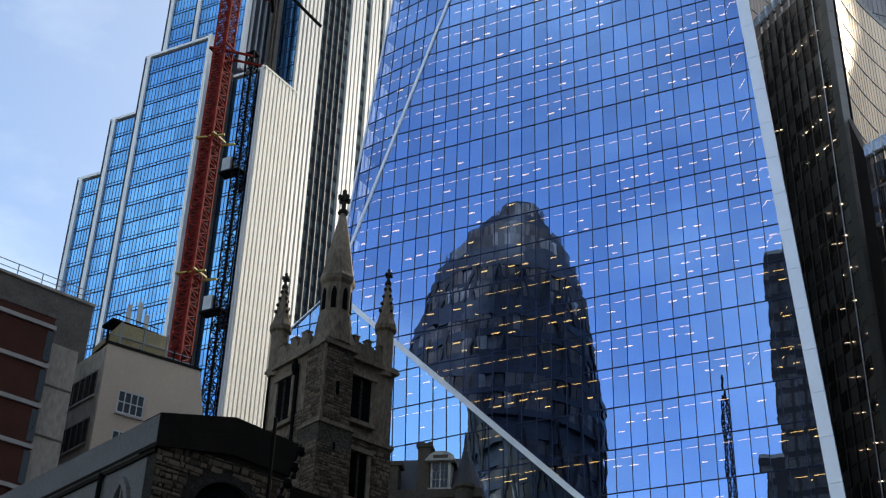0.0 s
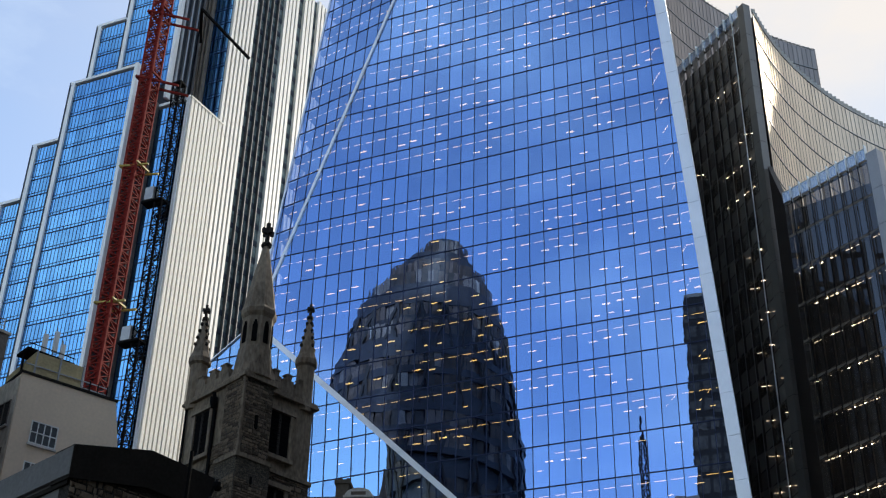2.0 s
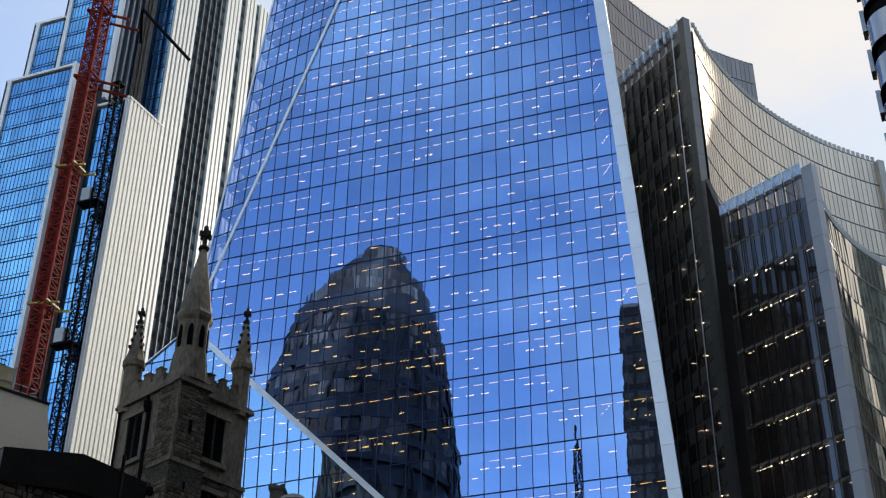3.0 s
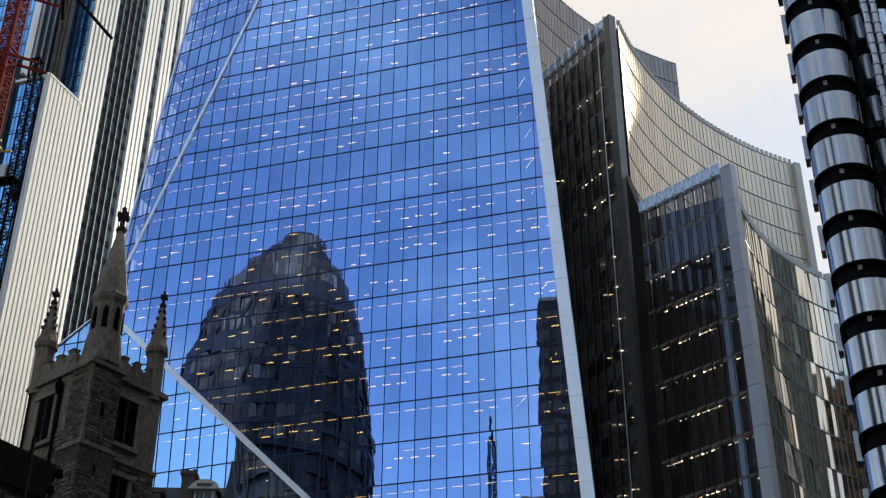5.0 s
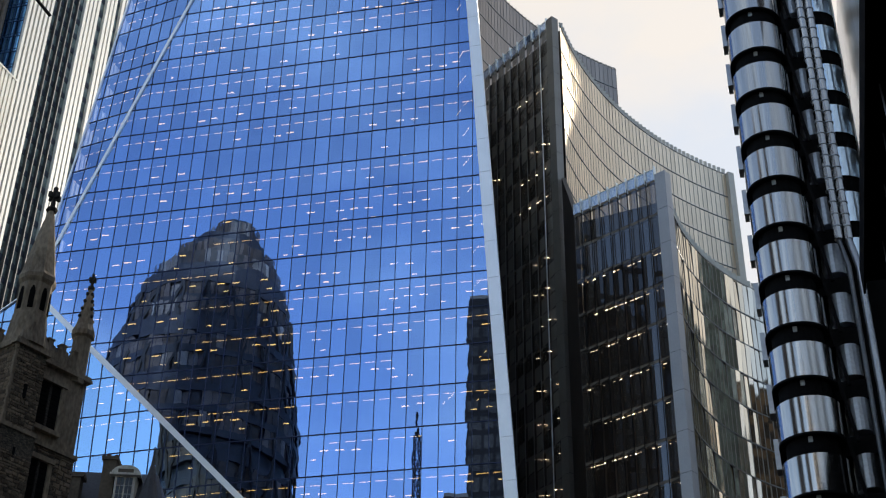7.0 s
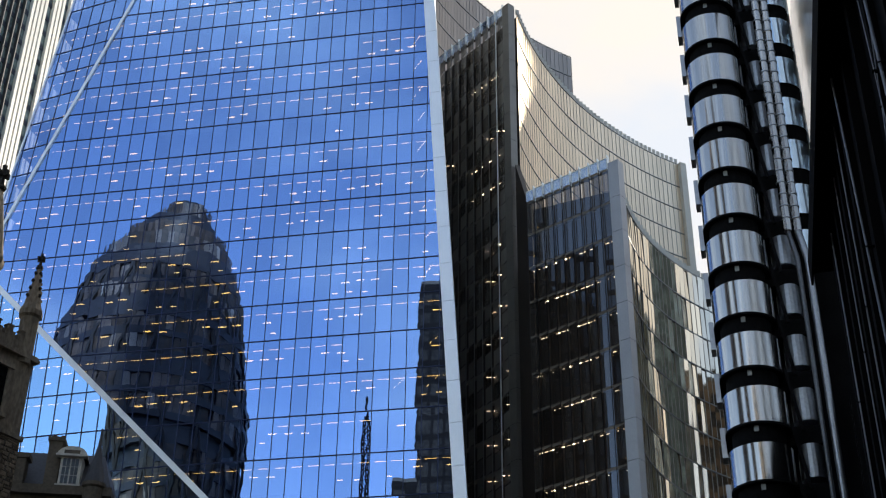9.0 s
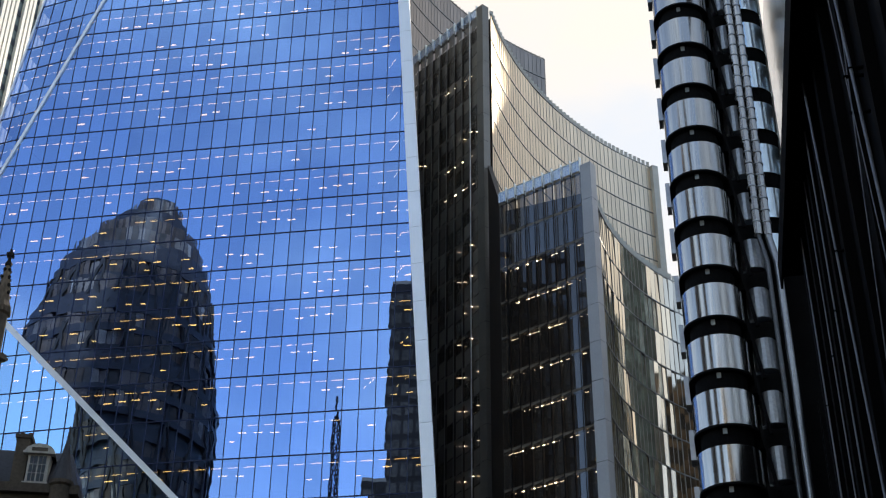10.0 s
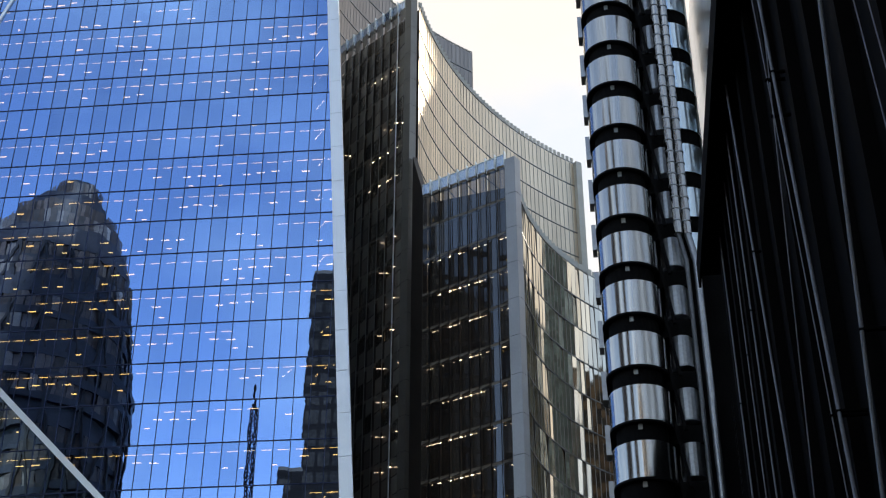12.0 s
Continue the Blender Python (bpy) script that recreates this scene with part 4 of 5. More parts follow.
for (xa, za), (xb, zb) in zip(arch, arch[1:]):
    part("voussoir", beam(bmesh.new(), (xa, -0.05, za), (xb, -0.05, zb), 0.3), STONE_DARK, vestry)
part("arch_window", hole, WINDOW_DARK, vestry)
part("side_wall", boxed(-0.001, 0.55, 0.62, 34.0, 0, 19.4), RENDER_GREY, vestry)
part("side_coping", boxed(-0.16, 0.7, -0.1, 34.0, 19.4, 20.4), RENDER_GREY, vestry)
part("side_string", boxed(-0.10, 0.6, 0.02, 34.0, 19.1, 19.25), LEAD, vestry)
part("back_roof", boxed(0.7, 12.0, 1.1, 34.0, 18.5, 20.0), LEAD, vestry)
for k, y in enumerate((1.9, 4.8, 7.7, 10.6)):
    b, r = bmesh.new(), bmesh.new()
    pt = [(y - 0.6, 14.0), (y - 0.6, 17.3), (y - 0.38, 18.1), (y, 18.6), (y + 0.38, 18.1), (y + 0.6, 17.3), (y + 0.6, 14.0)]
    b.faces.new([b.verts.new((-0.03, yy, z)) for yy, z in pt])
    win = new("lancet_window")
    win.parent = vestry
    part("glass", b, WINDOW_DARK, win)
    for (ya, za), (yb, zb) in zip(pt, pt[1:]):
        beam(r, (-0.06, ya, za), (-0.06, yb, zb), 0.22)
    part("surround", r, RENDER_GREY, win)
    part("tracery", boxed(-0.09, 0.0, y - 0.05, y + 0.05, 14, 18.3), RENDER_GREY, win)
part("downpipe", tube(bmesh.new(), [(-0.14, 3.4, 8), (-0.14, 3.4, 19.2)], 0.09), BLACK_STEEL_AND_SHADE, vestry)

flood = thing("floodlight_pole", "black pole with a raking arm of small floodlights by the tower", "floodlight")
px, py = 45.0 * math.sin(radians(-7.3)), 45.0 * math.cos(radians(-7.3))
part("pole", tube(bmesh.new(), [(px, py, 0), (px, py, 21.2)], 0.07, 8), BLACK_STEEL_AND_SHADE, flood)
part("arm", beam(bmesh.new(), (px + 0.1, py, 17.2), (px + 0.95, py + 0.5, 20.4), 0.10), BLACK_STEEL_AND_SHADE, flood)
for k in range(5):
    f = 0.1 + 0.2 * k
    o = (px + 0.1 + 0.85 * f + 0.12, py + 0.5 * f - 0.15, 17.2 + 3.2 * f)
    part("lamp_head", lathe(bmesh.new(), [(0.10, o[2] - 0.16), (0.17, o[2] - 0.05), (0.17, o[2] + 0.1), (0.06, o[2] + 0.2)], 8, o[:2]), BLACK_STEEL_AND_SHADE, flood)

# ---- mansard house behind the church tower ----
DIRTY_WHITE = material("grimy_white_paint", (0.62, 0.59, 0.53), 0.7, 0, 0.3, 1.5)
SOOTY_ASHLAR = material("sooty_ashlar", (0.115, 0.092, 0.070), 0.9, 0, 0.45, 0.7, 6.0, 0.3)
house = thing("mansard_house", "old stone house with slate mansard roof, chimney and white dormer", "house",
              frame_of(Vector((-4.5, 73.6, 0)), az(100)))
part("wall", boxed(0, 7.2, 0, 8, 0, 28.9), SOOTY_ASHLAR, house)
part("cornice", boxed(-0.2, 7.3, -0.4, 8, 28.9, 29.4), SOOTY_ASHLAR, house)
b = bmesh.new()
vs = [b.verts.new(p) for p in ((0, 0.1, 29.4), (7.2, 0.1, 29.4), (7.2, 8, 29.4), (0, 8, 29.4), (0.3, 1.6, 32.0), (6.4, 1.6, 32.0), (6.4, 7, 32.3), (0.3, 7, 32.3))]
for f in ((0, 1, 5, 4), (1, 2, 6, 5), (2, 3, 7, 6), (3, 0, 4, 7), (4, 5, 6, 7)):
    b.faces.new([vs[i] for i in f])
part("mansard_roof", b, SLATE, house)
part("chimney", boxed(3.5, 4.2, 0.2, 1.3, 29.4, 32.2), SOOTY_ASHLAR, house)
part("chimney_cap", boxed(3.4, 4.32, 0.1, 1.4, 32.2, 32.42), SOOTY_ASHLAR, house)
for x in (3.75, 4.2):
    part("chimney_pot", lathe(bmesh.new(), [(0.17, 32.42), (0.13, 32.72)], 8, (x - 0.1, 0.75)), BROWN, house)
dormer = new("dormer")
dormer.parent = house
part("body", boxed(4.3, 5.45, 0.0, 2.5, 29.5, 31.3), DIRTY_WHITE, dormer)
b = bmesh.new()
pt = [(4.875 + 0.8 * math.cos(math.pi * k / 10), 31.3 + 0.5 * math.sin(math.pi * k / 10)) for k in range(11)]
lo = [b.verts.new((x, -0.15, z)) for x, z in pt]
hi = [b.verts.new((x, 2.4, z)) for x, z in pt]
b.faces.new(lo)
b.faces.new(hi[::-1])
for i in range(10):
    b.faces.new((lo[i], lo[i + 1], hi[i + 1], hi[i]))
part("curved_hood", b, DIRTY_WHITE, dormer)
part("tympanum", prism(bmesh.new(), [(4.45, -0.19), (5.3, -0.19), (5.3, -0.14), (4.45, -0.14)], 31.32, 31.55), SOOTY_ASHLAR, dormer)
part("hood_mould", boxed(4.02, 5.72, -0.28, 0.1, 31.18, 31.3), DIRTY_WHITE, dormer)
part("sill", boxed(4.2, 5.55, -0.22, 0.05, 29.42, 29.55), DIRTY_WHITE, dormer)
for i in range(2):
    for k in range(2):
        for j in range(3):
            x = 4.43 + 0.47 * i + 0.21 * k
            part("pane", boxed(x, x + 0.17, -0.03, 0.0, 29.66 + 0.5 * j, 30.11 + 0.5 * j), WINDOW_DARK, dormer)
gab = new("stone_gable")
gab.parent = house
part("pediment", boxed(0.7, 2.5, -0.3, 0.6, 29.4, 30.9), SOOTY_ASHLAR, gab)
part("pediment_top", prism(bmesh.new(), [(0.5, -0.4), (2.7, -0.4), (2.7, 0.5), (0.5, 0.5)], 30.9, 31.15), SOOTY_ASHLAR, gab)
part("ball", lathe(bmesh.new(), [(0.1, 31.15), (0.3, 31.4), (0.3, 31.6), (0.1, 31.85)], 10, (1.6, 0)), SOOTY_ASHLAR, gab)
part("round_window", lathe(bmesh.new(), [(0.42, -0.36), (0.42, -0.28)], 14), WINDOW_DARK, gab).matrix_local = Matrix.Translation((1.6, 0, 30.2)) @ Matrix.Rotation(radians(90), 4, "X") @ Matrix.Scale(-1, 4, (0, 0, 1))
cone = new("corner_turret")
cone.parent = house
part("drum", lathe(bmesh.new(), [(0.55, 26), (0.55, 29.3), (0.66, 29.4), (0.66, 29.6)], 12, (6.3, -0.2)), SOOTY_ASHLAR, cone)
part("cone_roof", lathe(bmesh.new(), [(0.62, 29.6), (0.32, 30.8), (0.1, 31.9), (0.035, 32.9)], 12, (6.3, -0.2)), SLATE, cone)

# ---- beige rendered house and brown office block, far left ----
beige = thing("beige_rendered_building", "beige rendered office building with metal windows and a roof enclosure", "building",
              frame_of(Vector((-22.2, 82.0, 0)), az(56.0)))
B_TOP = 42.6
b = bmesh.new()
ol = [(0, 0), (8.6, 0), (7.7, 38.0), (6.8, B_TOP), (0, B_TOP)]
vs = [b.verts.new((x, 0, z)) for x, z in ol] + [b.verts.new((x, 9, z)) for x, z in ol]
b.faces.new(vs[:5])
b.faces.new(vs[9:4:-1])
for i in range(5):
    b.faces.new((vs[i], vs[(i + 1) % 5], vs[5 + (i + 1) % 5], vs[5 + i]))
part("gable_wall", b, BEIGE, beige)
part("coping", boxed(-0.1, 6.9, -0.08, 9, B_TOP, B_TOP + 0.18), LEAD, beige)


def metal_window(parent, x0, x1, z0, z1, cols, rows, y=0.0, frame_mat=WHITE_PAINT):
    w = new("window")
    w.parent = parent
    part("pane", boxed(x0, x1, y - 0.01, y + 0.02, z0, z1), WINDOW_DARK, w)
    f = bmesh.new()
    for k in range(cols + 1):
        x = x0 + (x1 - x0) * k / cols
        box(f, x - 0.035, x + 0.035, y - 0.06, y + 0.01, z0 - 0.035, z1 + 0.05)
    for k in range(rows + 1):
        z = z0 + (z1 - z0) * k / rows
        box(f, x0, x1, y - 0.055, y + 0.01, z - 0.035, z + 0.035)
    part("frame", f, frame_mat, w)
    part("sill", boxed(x0 - 0.1, x1 + 0.1, y - 0.14, y + 0.02, z0 - 0.2, z0 - 0.06), PALE, w)
    return w


for z in (26.6, 29.45, 32.3, 35.15, 38.0):
    metal_window(beige, 1.3, 3.1, z, z + 1.5, 4, 2)
side = new("side_wing")
side.parent = beige
set_world(side, frame_of(Vector((-22.35, 82.0, 0)) + az(-42) * 6.0 + Vector((0, 0, 0)), az(138)))
part("wall", boxed(0, 5.9, 0.1, 6, 0, B_TOP - 0.2), CONCRETE, side)
for z in (24.6, 28.0, 31.4, 34.8, 38.2):
    metal_window(side, 1.6, 5.4, z + 0.9, z + 2.6, 5, 1, 0.1, CONCRETE_DARK)
enc = thing("roof_enclosure", "tan tarpaulin plant enclosure on the beige building's roof", "plant enclosure",
            frame_of(Vector((-22.2, 82.0, B_TOP)), az(56.0)))
part("sheeting", boxed(1.0, 4.6, 1.0, 6.0, 0.18, 2.3), TARP, enc)
for x in (1.1, 2.8, 4.5):
    part("post", boxed(x - 0.05, x + 0.05, 0.9, 1.0, 0.18, 2.4), GALV, enc)
part("rail", boxed(0.4, 6.5, 0.9, 0.96, 1.2, 1.27), GALV, enc)
part("rail", boxed(4.6, 6.5, 0.9, 0.96, 0.7, 0.77), GALV, enc)
for x in (5.1, 5.7, 6.4):
    part("post", boxed(x - 0.04, x + 0.04, 0.88, 0.96, 0.18, 1.4), BLACK_STEEL_AND_SHADE, enc)
ant = thing("antenna_frame", "roof frame with pale mobile-phone antenna panels and cables", "antenna",
            frame_of(Vector((-21.7, 86.0, B_TOP + 0.18)), az(52.0)))
part("platform", boxed(-2.0, 1.6, -0.8, 0.8, 2.7, 2.9), BLACK_STEEL_AND_SHADE, ant)
for x in (-1.8, -0.4, 1.4):
    part("leg", boxed(x - 0.06, x + 0.06, -0.06, 0.06, 0.0, 2.7), BLACK_STEEL_AND_SHADE, ant)
for x, h in ((-0.6, 4.6), (0.2, 5.1), (0.8, 4.3)):
    part("pole", tube(bmesh.new(), [(x, 0, 2.9), (x, 0, h + 0.4)], 0.05, 6), GALV, ant)
    part("antenna_panel", boxed(x - 0.16, x + 0.16, -0.3, -0.1, h - 1.6, h), WHITE_PAINT, ant)
part("brace", beam(bmesh.new(), (-1.8, 0, 0.1), (1.4, 0, 2.2), 0.08), BLACK_STEEL_AND_SHADE, ant)
part("guard_rail", boxed(-2.0, 1.6, -0.82, -0.78, 3.2, 3.26), BLACK_STEEL_AND_SHADE, ant)

grey = thing("grey_concrete_block", "grey concrete office block with a railed flat roof", "office block",
             frame_of(Vector((-25.5, 88.6, 2.9)) + az(-131) * 16.0, az(49)))
part("wall", boxed(0, 16.0, 0, 10, -2.9, 45.9), CONCRETE_DARK, grey)
stairs = thing("concrete_stair_block", "pale grey board-marked concrete stair block beside brown brick", "stair block",
               frame_of(Vector((-23.1, 77.6, 0)) + az(-131) * 4.0 + az(49) * 0.35, az(49)))
part("shaft", boxed(0, 4.0, 0, 3.0, 0, 39.8), CONCRETE, stairs)
for z in (27.0, 30.3, 33.6, 36.9):
    part("joint", boxed(-0.03, 4.03, -0.04, 3.03, z, z + 0.12), CONCRETE_DARK, stairs)
part("coping", boxed(-0.1, 16.1, -0.12, 10, 45.9, 46.1), CONCRETE, grey)
rl = bmesh.new()
for k in range(9):
    box(rl, 0.4 + 1.9 * k, 0.46 + 1.9 * k, 0.3, 0.36, 46.1, 47.2)
box(rl, 0.4, 15.8, 0.3, 0.35, 47.15, 47.2)
box(rl, 0.4, 15.8, 0.3, 0.35, 46.65, 46.69)
part("handrail", rl, GALV, grey)
part("roof_mast", tube(bmesh.new(), [(4.6, 2.0, 46.1), (4.6, 2.0, 50.4)], 0.14, 8), BLACK_STEEL_AND_SHADE, grey)
part("roof_box", boxed(4.1, 5.2, 1.6, 2.4, 46.1, 48.0), GALV, grey)
brown = thing("brown_brick_block", "brown brick office block with pale stone bands", "office block",
              frame_of(Vector((-24.2, 76.3, 0)) + az(-131) * 14.0, az(49)))
part("body", boxed(0, 14, 0, 4.5, 0, 41.3), BROWN, brown)
part("top_course", boxed(-0.05, 14.05, -0.05, 4.5, 41.3, 41.55), CONCRETE_DARK, brown)
for k in range(14):
    z = 40.5 - 2.66 * k
    part("band", boxed(-0.05, 14.12, -0.12, 4.55, z, z + 0.27), PALE, brown)
    part("window_strip", boxed(13.62, 14.06, -0.03, 4.0, z - 2.2, z - 0.15), WINDOW_DARK, brown)
    part("panel_joint", boxed(7.0, 7.06, -0.02, 0.01, z - 2.36, z), BLACK_STEEL_AND_SHADE, brown)

# ---- curved shells of the grey office tower on the right ----
curved = thing("curved_shell_office", "grey office tower of three stepped concave shells with dark glazed ends", "office tower")
PANEL_W = 0.82
SHELL_FIN = material("grey_shell_fin", (0.26, 0.25, 0.235), 0.4, 0.5, 0.15, 0.2)
POST_GREY = material("dull_post_steel", (0.33, 0.33, 0.345), 0.4, 0.3, 0.15, 0.3)
POST_DARK = material("dark_post_steel", (0.20, 0.185, 0.165), 0.45, 0.3, 0.2, 0.3)
CREST_DULL = material("grey_glass_blade", (0.46, 0.45, 0.42), 0.3, 0.0, 0.15)
CREST_GLASS = glazing("crest_glass", (0.62, 0.66, 0.68), 0.5)
CREST = material("pale_glass_blade", (0.82, 0.84, 0.83), 0.3, 0.0, 0.1)


def shell(cx, cy, r, f0, f1, height, zlow, end, name_parts, fl=4.0, crest=1.3, skin=SILVER_GLASS, warp=0.003):
    """A concave wall of silvery panels between thin fins on an arc, with a dark saw-toothed end wall. end: plan point of the end wall's far side."""
    s = new("shell")
    s.parent = curved

    def at(f, k=0.0):
        return Vector((cx - (r + k) * math.sin(radians(f)), cy + (r + k) * math.cos(radians(f)), 0))

    n = int(abs(f0 - f1) * math.pi / 180 * r / PANEL_W)
    rows = int((height - zlow) / fl)
    rest = bmesh.new()
    for i in range(n):
        fa, fb = f0 + (f1 - f0) * i / n, f0 + (f1 - f0) * (i + 1) / n
        a, b_ = at(fa), at(fb)
        u = (b_ - a).normalized()
        w = (b_ - a).length
        me = None
        for k in range(rows):
            z1 = height - fl * k - 0.15
            z0 = z1 - fl + 0.12
            if name_parts and i < 36 and k < 8:
                if me is None:
                    pb = bmesh.new()
                    pb.faces.new([pb.verts.new(p) for p in ((0.03, 0, 0), (w - 0.03, 0, 0), (w - 0.03, 0, fl - 0.12), (0.03, 0, fl - 0.12))])
                    me = mesh_of("panel", pb, skin)
                ob = part("panel", me, skin, s)
                set_world(ob, frame_of(a + Vector((0, 0, z0)), u) @ Matrix.Rotation(rng.gauss(0, warp), 4, "X") @ Matrix.Rotation(rng.gauss(0, warp * 1.3), 4, "Z"))
            else:
                j = rng.gauss(0, 0.003)
                y = u.cross(Vector((0, 0, 1))) * j
                rest.faces.new([rest.verts.new(p) for p in (a + u * 0.03 - y + Vector((0, 0, z0)), b_ - u * 0.03 + y + Vector((0, 0, z0)), b_ - u * 0.03 + y + Vector((0, 0, z1)), a + u * 0.03 - y + Vector((0, 0, z1)))])
    if len(rest.faces):
        tagged(part("upper_cladding", rest, skin, s), kind="stuff")
    else:
        rest.free()
    for i in range(n + 1):
        fa = f0 + (f1 - f0) * i / n
        a = at(fa, 0.15)
        b2 = bmesh.new()
        q = at(fa, -0.14)
        beam(b2, ((a + q) / 2) + Vector((0, 0, zlow)), ((a + q) / 2) + Vector((0, 0, height)), 0.035, 0.11)
        part("fin", b2, SHELL_FIN, s)
    # transoms, as bent strips
    for k in range(rows + 1):
        z = height - fl * k
        b2 = bmesh.new()
        lo, hi = [], []
        for i in range(n + 1):
            fa = f0 + (f1 - f0) * i / n
            p, q = at(fa, -0.07), at(fa, 0.06)
            lo.append((b2.verts.new(p + Vector((0, 0, z - 0.1))), b2.verts.new(q + Vector((0, 0, z - 0.07)))))
            hi.append((b2.verts.new(p + Vector((0, 0, z + 0.02))), b2.verts.new(q + Vector((0, 0, z + 0.02)))))
        for i in range(n):
            b2.faces.new((lo[i][0], lo[i + 1][0], hi[i + 1][0], hi[i][0]))
            b2.faces.new((lo[i][0], lo[i][1], lo[i + 1][1], lo[i + 1][0]))
            b2.faces.new((hi[i][0], hi[i + 1][0], hi[i + 1][1], hi[i][1]))
        part("transom", b2, FIN_GREY, s)
    # crest of upright glass blades along the top
    for i in range(n):
        fa = f0 + (f1 - f0) * (i + 0.5) / n
        b2 = bmesh.new()
        p = at(fa)
        beam(b2, p + Vector((0, 0, height)), p + Vector((0, 0, height + crest * 0.62)), 0.5, 0.05)
        part("crest_blade", b2, CREST_DULL, s)
    # solid behind
    back = [tuple(at(f0 + (f1 - f0) * i / n, 0.25).xy) for i in range(n + 1)]
    far = [(back[-1][0] + 4, back[-1][1] + 14), (end[0] + 10, end[1] + 16), (end[0] + 0.9, end[1] + 0.8)]
    b2 = bmesh.new()
    prism(b2, [(back[0][0] + 0.4, back[0][1] + 0.3)] + back[1:] + far, 0, height - 0.3)
    part("core", b2, BROWN_BLACK, s)
    return s, at


TURN = 0.22


def end_wall(s, a, b, height, cols, zlow, post, lamp_rows, fl=4.0, blade=1.4, skin=DARK_GLASS, turned=(), halves=1, post_mat=None, runs=(), rise=0.3, lit_from=0.0):
    """The dark glazed end of a shell: saw-toothed columns of panes, each with a pale blade at its head, and lit ceilings behind. a: far side, b: near corner."""
    a, b = Vector((*a, 0)), Vector((*b, 0))
    u = (b - a).normalized()
    w = (b - a).length / cols
    f = new("end_wall")
    f.parent = s
    set_world(f, frame_of(a, u))
    rows = int((height - zlow) / fl)
    for c in range(cols):
        x = c * w
        pb = bmesh.new()
        pb.faces.new([pb.verts.new(p) for p in ((0, 0.0, 0), (w - 0.08, -0.34, 0), (w - 0.08, -0.34, fl / halves - 0.3 / halves), (0, 0.0, fl / halves - 0.3 / halves))])
        me = mesh_of("pane", pb, skin)
        for k in range(rows * halves):
            ob = part("pane", me, skin, f)
            ob.location = (x, 0, height - fl / halves * (k + 1))
            ob.rotation_euler = (rng.gauss(0, 0.006), 0, rng.gauss(0, 0.012) + (TURN if turned and (c in turned or k < 2) else 0.0))
        part("fin", boxed(x + w - 0.06, x + w - 0.01, -0.37, -0.28, zlow, height + 0.02), BLACK_STEEL_AND_SHADE if turned else FIN_GREY, f)
        part("crest_blade", boxed(x, x + w - 0.12, -0.2, -0.12, height - 0.1, height + blade * 0.8), CREST_GLASS, f)
        part("blade_cap", boxed(x, x + w - 0.09, -0.22, -0.10, height + blade * 0.8, height + blade * 0.8 + 0.06), CREST, f)
        part("blade_edge", boxed(x + w - 0.09, x + w - 0.03, -0.45, -0.05, height - 0.4, height + blade), CREST, f)
    if halves == 2:
        part("pale_blade", boxed(cols * w * 0.9, cols * w * 0.9 + 0.05, -0.50, -0.38, zlow, height + 0.3), CREST, f, "pale upright glass blade")
    rail = bmesh.new()
    for k in range(rows + 1):
        box(rail, 0, cols * w, -0.02, 0.3, height - fl * k - 0.3, height - fl * k)
    part("floor_edges", rail, CONCRETE_DARK, f)
    for k in lamp_rows:
        z = height - fl * k - 0.45
        for j in range(int(cols * w / 0.62)):
            if rng.random() < 0.72 and 0.3 + j * 0.62 > lit_from * cols * w and int((0.5 + j * 0.62) / w) not in turned:
                part("ceiling_lamp", boxed(0.3 + j * 0.62, 0.3 + j * 0.62 + rng.choice((0.12, 0.4, 0.4)), 0.36, 0.42, z, z + 0.04), LAMP_WARM, f)
    for k in runs:
        z = height - fl * k - 0.45
        for x in (0.06, 0.64, 0.80):
            for j in range(2):
                if rng.random() < 0.7:
                    part("ceiling_lamp", beam(bmesh.new(), (cols * w * x + 0.55 * j, 0.45 + 0.55 * j, z), (cols * w * x + 0.55 * j + 0.4, 0.45 + 0.55 * j + 0.4, z), 0.06, 0.04), LAMP_WARM, f)
    if post:
        post_holder = new("corner_post")
        post_holder.parent = f
        part("core", boxed(cols * w + 0.03, cols * w + post - 0.03, -0.38, 0.56, 0, height), BLACK_STEEL_AND_SHADE, post_holder)
        for k in range(int(height / fl) + 1):
            z1 = height + (rise if k == 0 else 0.0) - fl * k
            part("cover_plate", boxed(cols * w, cols * w + post, -0.42, 0.6, max(0, height - fl * (k + 1)) + 0.05, z1), post_mat or POST_GREY, post_holder)
    return f


H_MID, H_LOW, H_TOP = 116.1, 81.3, 143.2
low, _ = shell(79.24, 89.85, 33.23, 61.5, 0.0, H_LOW, 25.0, (42.08, 111.72), True, skin=SILVER_LOW, warp=0.011)
end_wall(low, (42.08, 111.72), (47.9, 103.3), H_LOW, 9, 25.0, 1.2, (2, 3, 4, 5, 6, 7, 8, 9, 10, 11), skin=LOW_GLASS, turned=(7,))
# dark sheet added over the bright gap, standing in for the recess's shade
b = bmesh.new()
ra, rb = Vector((42.08, 111.8, 0)), Vector((44.05, 120.5, 0))
vs = [b.verts.new(p + Vector((dx, 0, z))) for dx in (0.0, 0.5) for p, z in ((ra, 0), (rb, 0), (rb, 92.5), (ra, 81.6))]
for f in ((0, 1, 2, 3), (4, 7, 6, 5), (0, 4, 5, 1), (1, 5, 6, 2), (2, 6, 7, 3), (3, 7, 4, 0)):
    b.faces.new([vs[i] for i in f])
part("recess_shade_sheet", b, BROWN_BLACK, low)
mid, _ = shell(92.14, 89.99, 56.55, 56.8, 14.6, H_MID, 60.0, (38.69, 133.46), True)
